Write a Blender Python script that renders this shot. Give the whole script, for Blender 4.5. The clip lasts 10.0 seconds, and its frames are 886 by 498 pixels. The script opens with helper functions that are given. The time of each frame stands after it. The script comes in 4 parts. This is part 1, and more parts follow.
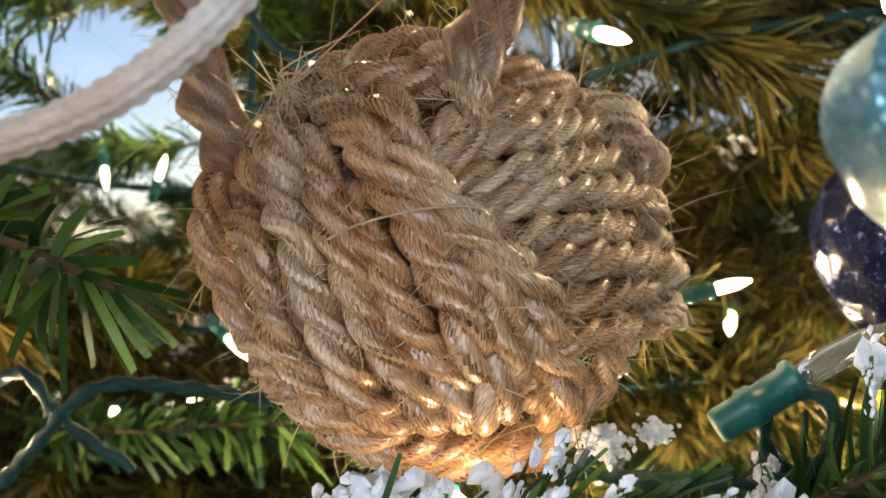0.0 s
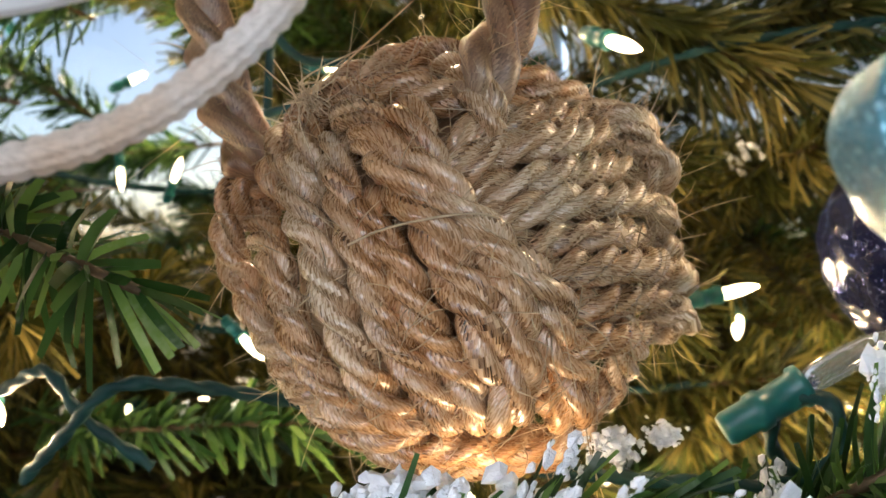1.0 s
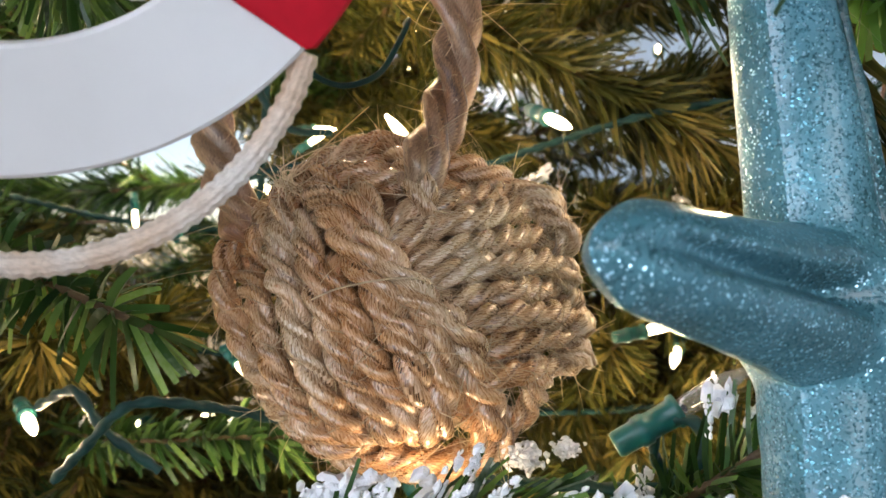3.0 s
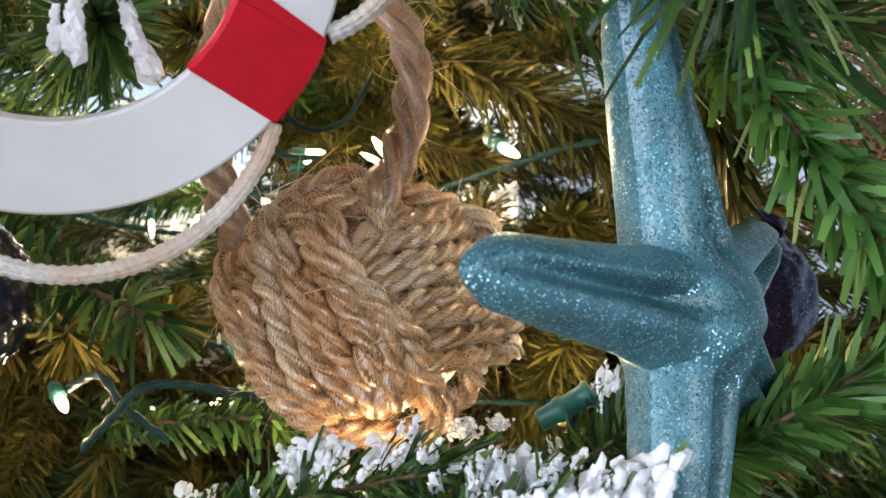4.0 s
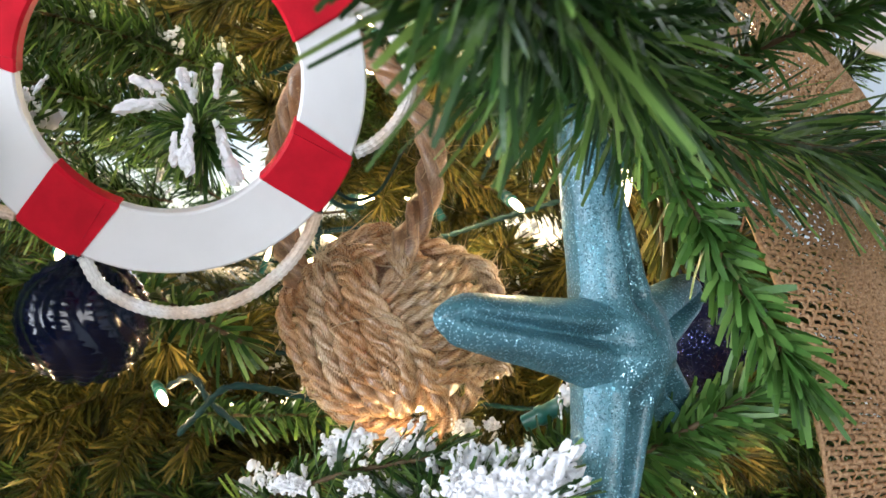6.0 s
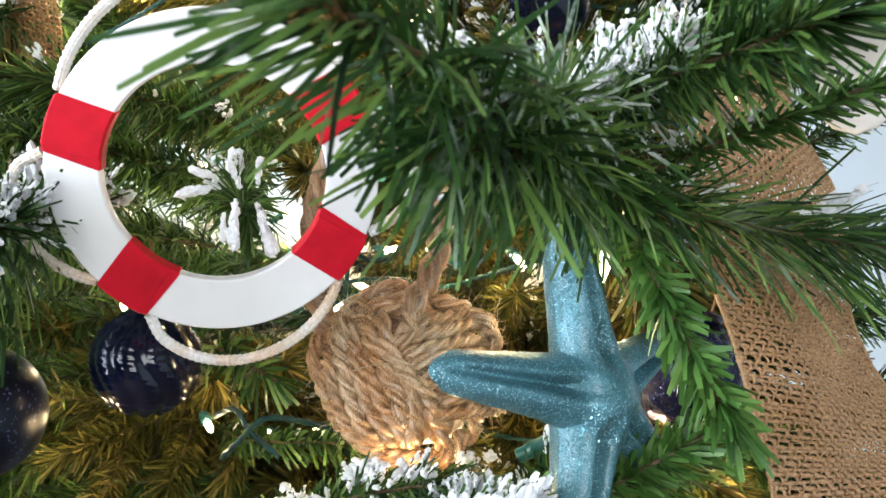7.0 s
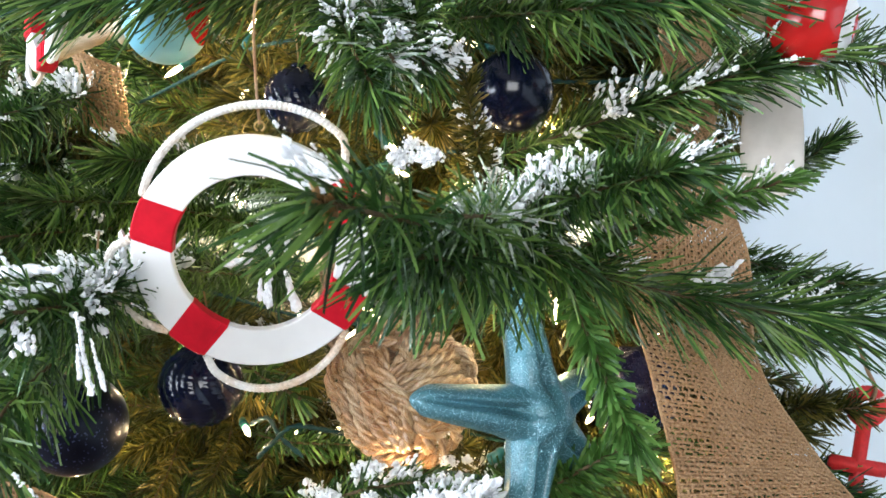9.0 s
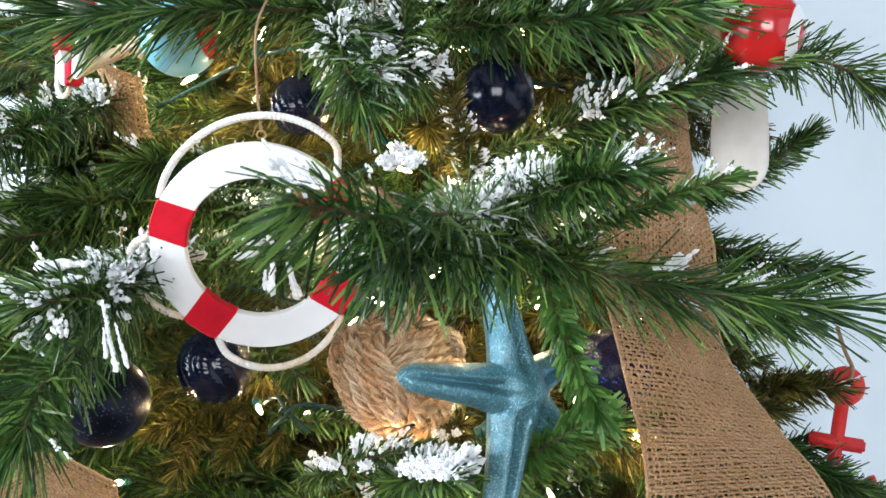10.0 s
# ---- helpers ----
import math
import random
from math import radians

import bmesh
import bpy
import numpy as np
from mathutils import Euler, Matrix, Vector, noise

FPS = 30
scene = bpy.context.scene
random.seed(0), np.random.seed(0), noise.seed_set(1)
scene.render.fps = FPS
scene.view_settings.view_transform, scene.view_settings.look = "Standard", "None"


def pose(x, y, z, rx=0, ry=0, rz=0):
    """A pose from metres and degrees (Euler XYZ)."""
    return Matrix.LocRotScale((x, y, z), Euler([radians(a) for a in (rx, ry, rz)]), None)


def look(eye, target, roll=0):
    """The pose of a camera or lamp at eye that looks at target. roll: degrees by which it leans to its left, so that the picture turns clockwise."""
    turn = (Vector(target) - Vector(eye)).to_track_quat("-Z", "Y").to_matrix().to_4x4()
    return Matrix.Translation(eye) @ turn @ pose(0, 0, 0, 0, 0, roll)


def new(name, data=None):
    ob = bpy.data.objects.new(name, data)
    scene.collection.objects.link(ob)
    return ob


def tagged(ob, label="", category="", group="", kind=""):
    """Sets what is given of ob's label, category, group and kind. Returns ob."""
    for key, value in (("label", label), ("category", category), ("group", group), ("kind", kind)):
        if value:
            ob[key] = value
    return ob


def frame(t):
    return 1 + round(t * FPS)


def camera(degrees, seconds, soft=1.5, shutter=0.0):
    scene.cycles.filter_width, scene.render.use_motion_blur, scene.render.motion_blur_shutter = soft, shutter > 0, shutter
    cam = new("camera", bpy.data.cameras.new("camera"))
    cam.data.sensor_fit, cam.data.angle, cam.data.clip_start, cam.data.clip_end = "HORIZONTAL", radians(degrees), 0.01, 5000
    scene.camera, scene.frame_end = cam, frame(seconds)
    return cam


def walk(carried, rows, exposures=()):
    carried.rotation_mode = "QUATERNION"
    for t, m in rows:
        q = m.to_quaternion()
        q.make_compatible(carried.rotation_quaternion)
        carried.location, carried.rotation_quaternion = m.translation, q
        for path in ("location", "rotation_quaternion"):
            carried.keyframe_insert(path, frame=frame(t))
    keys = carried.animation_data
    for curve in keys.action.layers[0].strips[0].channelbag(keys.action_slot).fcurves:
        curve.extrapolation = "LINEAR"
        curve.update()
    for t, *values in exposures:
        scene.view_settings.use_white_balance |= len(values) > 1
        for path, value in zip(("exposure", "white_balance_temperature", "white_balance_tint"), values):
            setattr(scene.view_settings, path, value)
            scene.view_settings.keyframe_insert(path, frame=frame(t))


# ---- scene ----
cam = camera(53.3, 10.0)
METRES, EYE, TILT, LEAN, TURN = 0.42, 1.3, 0.0, 0.0, 0.0
ROWS = [
    (0.0, 0.0, 0.0, 0.0, 0.0, 0.0, -0.0),
    (0.5, -0.0012, -0.0005, -0.0002, 0.15, -0.04, -0.2),
    (1.0, -0.004, -0.0097, 0.0023, 0.4, 0.01, -0.41),
    (1.5, -0.0005, -0.0329, 0.0108, 0.53, 0.28, -0.76),
    (2.0, 0.0169, -0.0553, 0.0105, 0.55, 0.77, -0.91),
    (3.5, 0.0445, -0.1673, 0.0258, 1.17, 1.21, -1.12),
    (4.0, 0.0733, -0.2332, 0.0272, 1.84, 1.2, -1.37),
    (4.5, 0.0866, -0.292, 0.0334, 3.35, 1.13, -1.84),
    (5.0, 0.0969, -0.3241, 0.0366, 4.52, 0.98, -2.25),
    (5.5, 0.114, -0.3648, 0.0473, 5.45, 1.0, -2.44),
    (7.0, 0.1903, -0.5481, 0.0904, 9.38, 2.7, -3.19),
    (7.5, 0.2068, -0.6135, 0.1177, 10.26, 3.34, -3.93),
    (8.0, 0.2275, -0.686, 0.1445, 10.8, 3.42, -4.06),
    (8.5, 0.2464, -0.7406, 0.1558, 10.98, 2.88, -3.77),
    (9.0, 0.2833, -0.7937, 0.1599, 11.25, 1.93, -3.43),
    (9.5, 0.3273, -0.8545, 0.1635, 11.97, 1.33, -3.17),
    (10.0, 0.3549, -0.8976, 0.163, 12.79, 1.17, -2.97),
]
walk(cam, [(t, pose(0, 0, EYE, TILT, LEAN, TURN) @ pose(METRES * x, METRES * y, METRES * z, 90 + pitch, roll, yaw)) for t, x, y, z, yaw, pitch, roll in ROWS],
     [(0.0, -0.02, 5850, 12), (2.0, 0.12, 5800, 13), (5.5, 0.27, 6050, 14), (7.0, 0.55, 6100, 9), (10.0, 0.58, 6050, 10)])

# ---------------------------------------------------------------- world and light
world = bpy.data.worlds.new("world")
scene.world = world
world.use_nodes = True
wn = world.node_tree
sky = wn.nodes.new("ShaderNodeTexSky")
sky.sky_type, sky.sun_disc = "NISHITA", False
sky.sun_elevation, sky.sun_rotation = radians(24), radians(20)
wn.links.new(sky.outputs[0], wn.nodes["Background"].inputs[0])
wn.nodes["Background"].inputs[1].default_value = 0.15


def area_lamp(name, eye, target, w, h, watts, colour):
    d = bpy.data.lights.new(name, "AREA")
    d.shape, d.size, d.size_y, d.energy, d.color = "RECTANGLE", w, h, watts, colour
    new(name, d).matrix_world = look(eye, target)


SIDE_W, FRONT_W, BACK_W = 100.0, 52.0, 18.0
area_lamp("daylight_side_window", (-2.12, -1.55, 1.6), (0, 0.1, 1.35), 1.7, 1.4, SIDE_W, (0.88, 0.94, 1.0))
# added fill from behind the camera, for the fronts and the back wall
area_lamp("front_fill_lamp", (0.5, -3.12, 1.6), (0.4, 1.0, 1.4), 1.7, 1.3, FRONT_W, (1.0, 0.97, 0.93))
area_lamp("daylight_back_window", (-0.45, 1.12, 1.5), (-0.3, 0, 1.35), 1.3, 1.3, BACK_W, (0.86, 0.93, 1.0))


# ---------------------------------------------------------------- material helpers
def material(name):
    m = bpy.data.materials.new(name)
    m.use_nodes = True
    t = m.node_tree
    return m, t, t.nodes["Principled BSDF"], t.links.new


def node(t, kind, **values):
    n = t.nodes.new(kind)
    for k, v in values.items():
        n.inputs[k].default_value = v
    return n


def ramp(t, source, stops):
    r = t.nodes.new("ShaderNodeValToRGB")
    while len(r.color_ramp.elements) < len(stops):
        r.color_ramp.elements.new(0.5)
    for e, (p, c) in zip(r.color_ramp.elements, stops):
        e.position, e.color = p, (*c, 1)
    t.links.new(source, r.inputs[0])
    return r


def noise_tex(t, scale, detail=3.0, rough=0.55, source=None):
    n = node(t, "ShaderNodeTexNoise", Scale=scale, Detail=detail, Roughness=rough)
    if source is None:
        c = t.nodes.new("ShaderNodeTexCoord")
        source = c.outputs["Object"]
    t.links.new(source, n.inputs["Vector"])
    return n


def bump(t, bsdf, height, strength, distance):
    b = node(t, "ShaderNodeBump", Strength=strength, Distance=distance)
    t.links.new(height, b.inputs["Height"])
    t.links.new(b.outputs[0], bsdf.inputs["Normal"])
    return b


def mixed(t, fac, a, b, mode="MIX"):
    m = t.nodes.new("ShaderNodeMix")
    m.data_type, m.blend_type = "RGBA", mode
    for src, idx in ((fac, 0), (a, 6), (b, 7)):
        if isinstance(src, (int, float)):
            m.inputs[idx].default_value = src
        elif isinstance(src, tuple):
            m.inputs[idx].default_value = (*src, 1)
        else:
            t.links.new(src, m.inputs[idx])
    return m.outputs[2]


def rope_material(name, light, mid, dark, stretch=(48, 0.7, 1), rough=0.55, depth=0.0006):
    """Laid fibres: streaks along the strand, stains across many strands."""
    m, t, b, link = material(name)
    uv = t.nodes.new("ShaderNodeUVMap")
    mp = node(t, "ShaderNodeMapping", Scale=stretch)
    link(uv.outputs[0], mp.inputs[0])
    fine = noise_tex(t, 1.0, 5, 0.65, mp.outputs[0])
    mp2 = node(t, "ShaderNodeMapping", Scale=(stretch[0] * 0.25, stretch[1] * 0.7, 1))
    link(uv.outputs[0], mp2.inputs[0])
    coarse = noise_tex(t, 1.0, 3, 0.5, mp2.outputs[0])
    stain = noise_tex(t, 30, 3)
    r = ramp(t, fine.outputs[0], [(0.33, dark), (0.49, mid), (0.66, light)])
    r2 = ramp(t, stain.outputs[0], [(0.36, (0.88, 0.64, 0.45)), (0.56, (1, 1, 1))])
    col = mixed(t, 0.85, r.outputs[0], r2.outputs[0], "MULTIPLY")
    link(col, b.inputs["Base Color"])
    b.inputs["Roughness"].default_value = rough
    add = t.nodes.new("ShaderNodeMath")
    add.operation = "ADD"
    link(fine.outputs[0], add.inputs[0])
    link(coarse.outputs[0], add.inputs[1])
    bump(t, b, add.outputs[0], 0.9, depth)
    return m


def manila(name, pale, tan, brown, stain_colour, shine=0.36):
    """Hard fibre rope: each yarn its own shade, fine streaks along it, rust-brown stains over the whole."""
    m, t, b, link = material(name)
    uv = t.nodes.new("ShaderNodeUVMap")
    split = t.nodes.new("ShaderNodeSeparateXYZ")
    link(uv.outputs[0], split.inputs[0])
    whole = t.nodes.new("ShaderNodeMath")
    whole.operation = "FLOOR"
    link(split.outputs[0], whole.inputs[0])
    shade = t.nodes.new("ShaderNodeTexWhiteNoise")
    shade.noise_dimensions = "1D"
    link(whole.outputs[0], shade.inputs["W"])
    mp = node(t, "ShaderNodeMapping", Scale=(7, 1.3, 1))
    link(uv.outputs[0], mp.inputs[0])
    fine = noise_tex(t, 1.0, 5, 0.7, mp.outputs[0])
    mix = t.nodes.new("ShaderNodeMath")
    mix.operation = "MULTIPLY_ADD"
    link(shade.outputs["Value"], mix.inputs[0])
    mix.inputs[1].default_value = 0.22
    link(fine.outputs[0], mix.inputs[2])
    r = ramp(t, mix.outputs[0], [(0.40, brown), (0.57, tan), (0.80, pale)])
    stain = ramp(t, noise_tex(t, 26, 4, 0.6).outputs[0], [(0.40, stain_colour), (0.60, (1, 1, 1))])
    link(mixed(t, 0.9, r.outputs[0], stain.outputs[0], "MULTIPLY"), b.inputs["Base Color"])
    rough = t.nodes.new("ShaderNodeMath")
    rough.operation = "MULTIPLY_ADD"
    link(fine.outputs[0], rough.inputs[0])
    rough.inputs[1].default_value, rough.inputs[2].default_value = 0.3, shine - 0.15
    link(rough.outputs[0], b.inputs["Roughness"])
    b.inputs["Specular IOR Level"].default_value = 0.9
    bump(t, b, fine.outputs[0], 0.8, 0.00022)
    return m


MANILA = manila("manila_rope", (0.74, 0.62, 0.45), (0.39, 0.255, 0.135), (0.055, 0.027, 0.011), (0.84, 0.58, 0.36), 0.28)
MANILA_HANGER = manila("manila_hanger", (0.46, 0.33, 0.21), (0.25, 0.155, 0.085), (0.06, 0.030, 0.014), (0.78, 0.55, 0.38), 0.40)
CORD = rope_material("white_cord", (0.82, 0.81, 0.78), (0.74, 0.73, 0.70), (0.56, 0.54, 0.50), stretch=(9, 9, 1), rough=0.6, depth=0.0003)
SISAL = rope_material("pale_sisal", (0.80, 0.70, 0.50), (0.66, 0.54, 0.36), (0.40, 0.29, 0.16), rough=0.6)


SISAL_TUFT = rope_material("frayed_fibre", (0.85, 0.76, 0.60), (0.72, 0.60, 0.42), (0.5, 0.38, 0.24), rough=0.6)


def needle_material(name, a, b_, c, glow=0.3, rough=0.42, frost=0.0):
    m, t, b, link = material(name)
    g = t.nodes.new("ShaderNodeNewGeometry")
    n = noise_tex(t, 22, 2)
    add = t.nodes.new("ShaderNodeMath")
    add.operation, add.use_clamp = "MULTIPLY_ADD", True
    link(g.outputs["Random Per Island"], add.inputs[0])
    add.inputs[1].default_value = 0.75
    sub = t.nodes.new("ShaderNodeMath")
    sub.operation = "MULTIPLY_ADD"
    link(n.outputs[0], sub.inputs[0])
    sub.inputs[1].default_value, sub.inputs[2].default_value = 0.9, -0.32
    link(sub.outputs[0], add.inputs[2])
    r = ramp(t, add.outputs[0], [(0.0, a), (0.55, b_), (1.0, c)])
    dust = ramp(t, noise_tex(t, 45, 5, 0.7).outputs[0], [(0.60 - 0.12 * frost, (0, 0, 0)), (0.72 - 0.10 * frost, (frost, frost, frost))])
    col = mixed(t, dust.outputs[0], r.outputs[0], (0.62, 0.66, 0.64)) if frost else r.outputs[0]
    link(col, b.inputs["Base Color"])
    b.inputs["Roughness"].default_value = rough
    b.inputs["Specular IOR Level"].default_value = 0.35
    tr = t.nodes.new("ShaderNodeBsdfTranslucent")
    link(col, tr.inputs[0])
    mix = node(t, "ShaderNodeMixShader", Fac=glow)
    link(b.outputs[0], mix.inputs[1])
    link(tr.outputs[0], mix.inputs[2])
    link(mix.outputs[0], t.nodes["Material Output"].inputs[0])
    return m


NEEDLE = needle_material("pvc_needle_green", (0.004, 0.015, 0.004), (0.030, 0.082, 0.015), (0.20, 0.32, 0.07), 0.22, 0.40, 0.22)
NEEDLE_DUST = needle_material("pvc_needle_dusted", (0.02, 0.06, 0.02), (0.06, 0.14, 0.04), (0.22, 0.32, 0.11), 0.25, 0.5, 0.9)
NEEDLE_BRIGHT = needle_material("pvc_needle_bright", (0.028, 0.075, 0.014), (0.068, 0.165, 0.030), (0.17, 0.30, 0.075), 0.3)
# olive green with the warm bulb light on inner needles put into its colour
NEEDLE_OLIVE_LIT = needle_material("pvc_needle_olive_lit", (0.008, 0.015, 0.003), (0.060, 0.066, 0.010), (0.28, 0.22, 0.055), 0.35)


def plain(name, colour, rough=0.5, metal=0.0, scale=60, vary=0.25, bumpy=0.0, coat=0.0, spec=0.5):
    m, t, b, link = material(name)
    n = noise_tex(t, scale, 4)
    dark = tuple(v * (1 - vary) for v in colour)
    r = ramp(t, n.outputs[0], [(0.3, dark), (0.65, colour)])
    link(r.outputs[0], b.inputs["Base Color"])
    b.inputs["Roughness"].default_value, b.inputs["Metallic"].default_value = rough, metal
    b.inputs["Coat Weight"].default_value = coat
    b.inputs["Specular IOR Level"].default_value = spec
    if bumpy:
        bump(t, b, noise_tex(t, scale * 6, 4).outputs[0], 0.6, bumpy)
    return m


STEM = plain("twisted_wire_stem", (0.13, 0.085, 0.04), 0.6, 0.2, 300, 0.5, 0.0003)
TRUNK = plain("tree_pole", (0.05, 0.07, 0.04), 0.6, 0.3)
SNOW = plain("flocked_snow", (0.88, 0.89, 0.92), 0.85, 0, 500, 0.12, 0.0008)
SNOW.node_tree.nodes["Principled BSDF"].inputs["Subsurface Weight"].default_value = 0.25
SNOW.node_tree.nodes["Principled BSDF"].inputs["Subsurface Radius"].default_value = (0.003, 0.003, 0.003)
WIRE = plain("dark_green_cable", (0.008, 0.040, 0.037), 0.5, 0, 200, 0.4, spec=0.2)
SOCKET = plain("green_socket", (0.012, 0.11, 0.10), 0.35, 0, 200, 0.3)
WHITE_PAINT = plain("white_painted_wood", (0.75, 0.75, 0.745), 0.5, 0, 45, 0.06, 0.00012)
RED_PAINT = plain("red_tape", (0.54, 0.004, 0.018), 0.55, 0, 120, 0.25, 0.0002, 0, 0.18)
RED_GLOSS = plain("red_gloss_paint", (0.55, 0.012, 0.012), 0.22, 0, 60, 0.2, 0, 0.5)
RED_FELT = plain("red_coated_anchor", (0.62, 0.02, 0.02), 0.6, 0, 300, 0.25, 0.0004)
BLUE_PAINT = plain("pale_blue_paint", (0.22, 0.55, 0.68), 0.3, 0, 60, 0.12, 0, 0.3)
PADDLE = plain("whitewashed_wood", (0.56, 0.53, 0.48), 0.6, 0, 70, 0.15, 0.0002)
WALL = plain("pale_blue_wall_paint", (0.80, 0.90, 0.98), 0.85, 0, 6, 0.04, 0.0004)
# unseen ceiling, side walls and floor: darkened to cut the bounced fill light
CEIL = plain("darkened_ceiling", (0.26, 0.25, 0.24), 0.9, 0, 5, 0.04)
WALL_DARKENED = plain("darkened_side_wall", (0.09, 0.087, 0.082), 0.85, 0, 6, 0.06, 0.0004)
FLOOR = plain("darkened_floor", (0.13, 0.08, 0.045), 0.45, 0, 14, 0.35)
BRASS = plain("dull_brass", (0.45, 0.33, 0.16), 0.35, 0.9, 200, 0.3)
STRING = rope_material("brown_jute_string", (0.40, 0.28, 0.16), (0.28, 0.18, 0.10), (0.13, 0.08, 0.04))


def glitter(name, deep, pale, scale, flake=0.45, metal=0.55, rough=0.35, lift=0.55, sparkle=(0.9, 0.95, 1.0)):
    """Loose glitter in paint: each cell of the coat tilts its own way, some cells are bare metal flakes."""
    m, t, b, link = material(name)
    c = t.nodes.new("ShaderNodeTexCoord")
    v = node(t, "ShaderNodeTexVoronoi", Scale=scale)
    link(c.outputs["Object"], v.inputs["Vector"])
    sep = t.nodes.new("ShaderNodeSeparateColor")
    link(v.outputs["Color"], sep.inputs[0])
    stain = noise_tex(t, 55, 4)
    r = ramp(t, stain.outputs[0], [(0.3, deep), (0.7, pale)])
    mask = ramp(t, sep.outputs[2], [(1 - flake, (0, 0, 0)), (1 - flake + 0.05, (1, 1, 1))])
    bright = ramp(t, sep.outputs[2], [(0.91, (0, 0, 0)), (0.93, (1, 1, 1))])
    link(mixed(t, bright.outputs[0], r.outputs[0], sparkle), b.inputs["Base Color"])
    mm = t.nodes.new("ShaderNodeMath")
    mm.operation = "MULTIPLY"
    link(mask.outputs[0], mm.inputs[0])
    mm.inputs[1].default_value = metal
    link(mm.outputs[0], b.inputs["Metallic"])
    b.inputs["Roughness"].default_value = rough
    g = t.nodes.new("ShaderNodeNewGeometry")
    off = t.nodes.new("ShaderNodeVectorMath")
    off.operation = "SUBTRACT"
    link(v.outputs["Color"], off.inputs[0])
    off.inputs[1].default_value = (0.5, 0.5, 0.5)
    sc = t.nodes.new("ShaderNodeVectorMath")
    sc.operation = "SCALE"
    link(off.outputs[0], sc.inputs[0])
    ls = t.nodes.new("ShaderNodeMath")
    ls.operation = "MULTIPLY"
    link(mask.outputs[0], ls.inputs[0])
    ls.inputs[1].default_value = lift
    link(ls.outputs[0], sc.inputs["Scale"])
    ad = t.nodes.new("ShaderNodeVectorMath")
    ad.operation = "ADD"
    link(g.outputs["Normal"], ad.inputs[0])
    link(sc.outputs[0], ad.inputs[1])
    nm = t.nodes.new("ShaderNodeVectorMath")
    nm.operation = "NORMALIZE"
    link(ad.outputs[0], nm.inputs[0])
    link(nm.outputs[0], b.inputs["Normal"])
    return m


STAR = glitter("teal_glitter_coat", (0.040, 0.115, 0.135), (0.095, 0.235, 0.285), 2700, 0.42, 0.65, 0.30, 0.9, (0.42, 0.68, 0.80))
STAR.node_tree.nodes["Principled BSDF"].inputs["Specular IOR Level"].default_value = 0.42
NAVY_GLITTER = glitter("navy_glitter", (0.003, 0.004, 0.016), (0.008, 0.010, 0.034), 2200, 0.18, 0.9, 0.22, 0.6, (0.10, 0.12, 0.30))
NAVY_GLITTER.node_tree.nodes["Principled BSDF"].inputs["Specular IOR Level"].default_value = 0.2
NAVY = plain("navy_gloss", (0.003, 0.005, 0.018), 0.16, 0.0, 80, 0.4, 0, 0.1, 0.3)
NAVY_MATT = glitter("navy_matt", (0.002, 0.003, 0.009), (0.004, 0.006, 0.016), 1100, 0.03, 0.5, 0.30, 0.10, (0.05, 0.06, 0.12))
NAVY_MATT.node_tree.nodes["Principled BSDF"].inputs["Specular IOR Level"].default_value = 0.2


def burlap(name, a, b_):
    m, t, b, link = material(name)
    n = noise_tex(t, 900, 4)
    g = noise_tex(t, 30, 3)
    r = ramp(t, n.outputs[0], [(0.3, a), (0.7, b_)])
    r2 = ramp(t, g.outputs[0], [(0.3, (0.75, 0.7, 0.62)), (0.7, (1, 1, 1))])
    link(mixed(t, 0.8, r.outputs[0], r2.outputs[0], "MULTIPLY"), b.inputs["Base Color"])
    b.inputs["Roughness"].default_value = 0.85
    bump(t, b, n.outputs[0], 0.7, 0.0004)
    return m


BURLAP = burlap("burlap_thread", (0.27, 0.155, 0.075), (0.52, 0.34, 0.19))


def bulb_glass(name, colour, strength):
    m, t, b, link = material(name)
    b.inputs["Base Color"].default_value = (1.0, 0.93, 0.8, 1)
    b.inputs["Emission Color"].default_value = (*colour, 1)
    b.inputs["Emission Strength"].default_value = strength
    b.inputs["Roughness"].default_value = 0.15
    return m


LIT = bulb_glass("lit_bulb", (1.0, 0.74, 0.40), 9)
m, t, b, link = material("clear_bulb")
b.inputs["Transmission Weight"].default_value, b.inputs["Roughness"].default_value = 0.9, 0.06
b.inputs["Base Color"].default_value = (0.95, 0.92, 0.88, 1)
CLEAR = m
m, t, b, link = material("window_glass")
b.inputs["Transmission Weight"].default_value, b.inputs["Roughness"].default_value = 1.0, 0.0
b.inputs["IOR"].default_value = 1.1
GLASS = m


# ---------------------------------------------------------------- mesh helpers
def mesh_of(name, verts, faces, mat, smooth=True, uvs=None):
    me = bpy.data.meshes.new(name)
    me.from_pydata([tuple(v) for v in np.asarray(verts).tolist()], [], [tuple(f) for f in np.asarray(faces).tolist()])
    if smooth:
        me.polygons.foreach_set("use_smooth", [True] * len(me.polygons))
    if uvs is not None:
        layer = me.uv_layers.new(name="uv")
        layer.data.foreach_set("uv", np.asarray(uvs, dtype=np.float32).ravel())
    me.materials.append(mat)
    me.update()
    return me


def put(name, me, parent=None, label="", kind=""):
    ob = new(name, me)
    if parent is not None:
        ob.parent = parent
    return tagged(ob, label, kind=kind)


def part(name, bm, mat, parent, label="", smooth=True):
    me = bpy.data.meshes.new(name)
    bm.to_mesh(me)
    bm.free()
    if smooth:
        me.polygons.foreach_set("use_smooth", [True] * len(me.polygons))
    me.materials.append(mat)
    return put(name, me, parent, label)


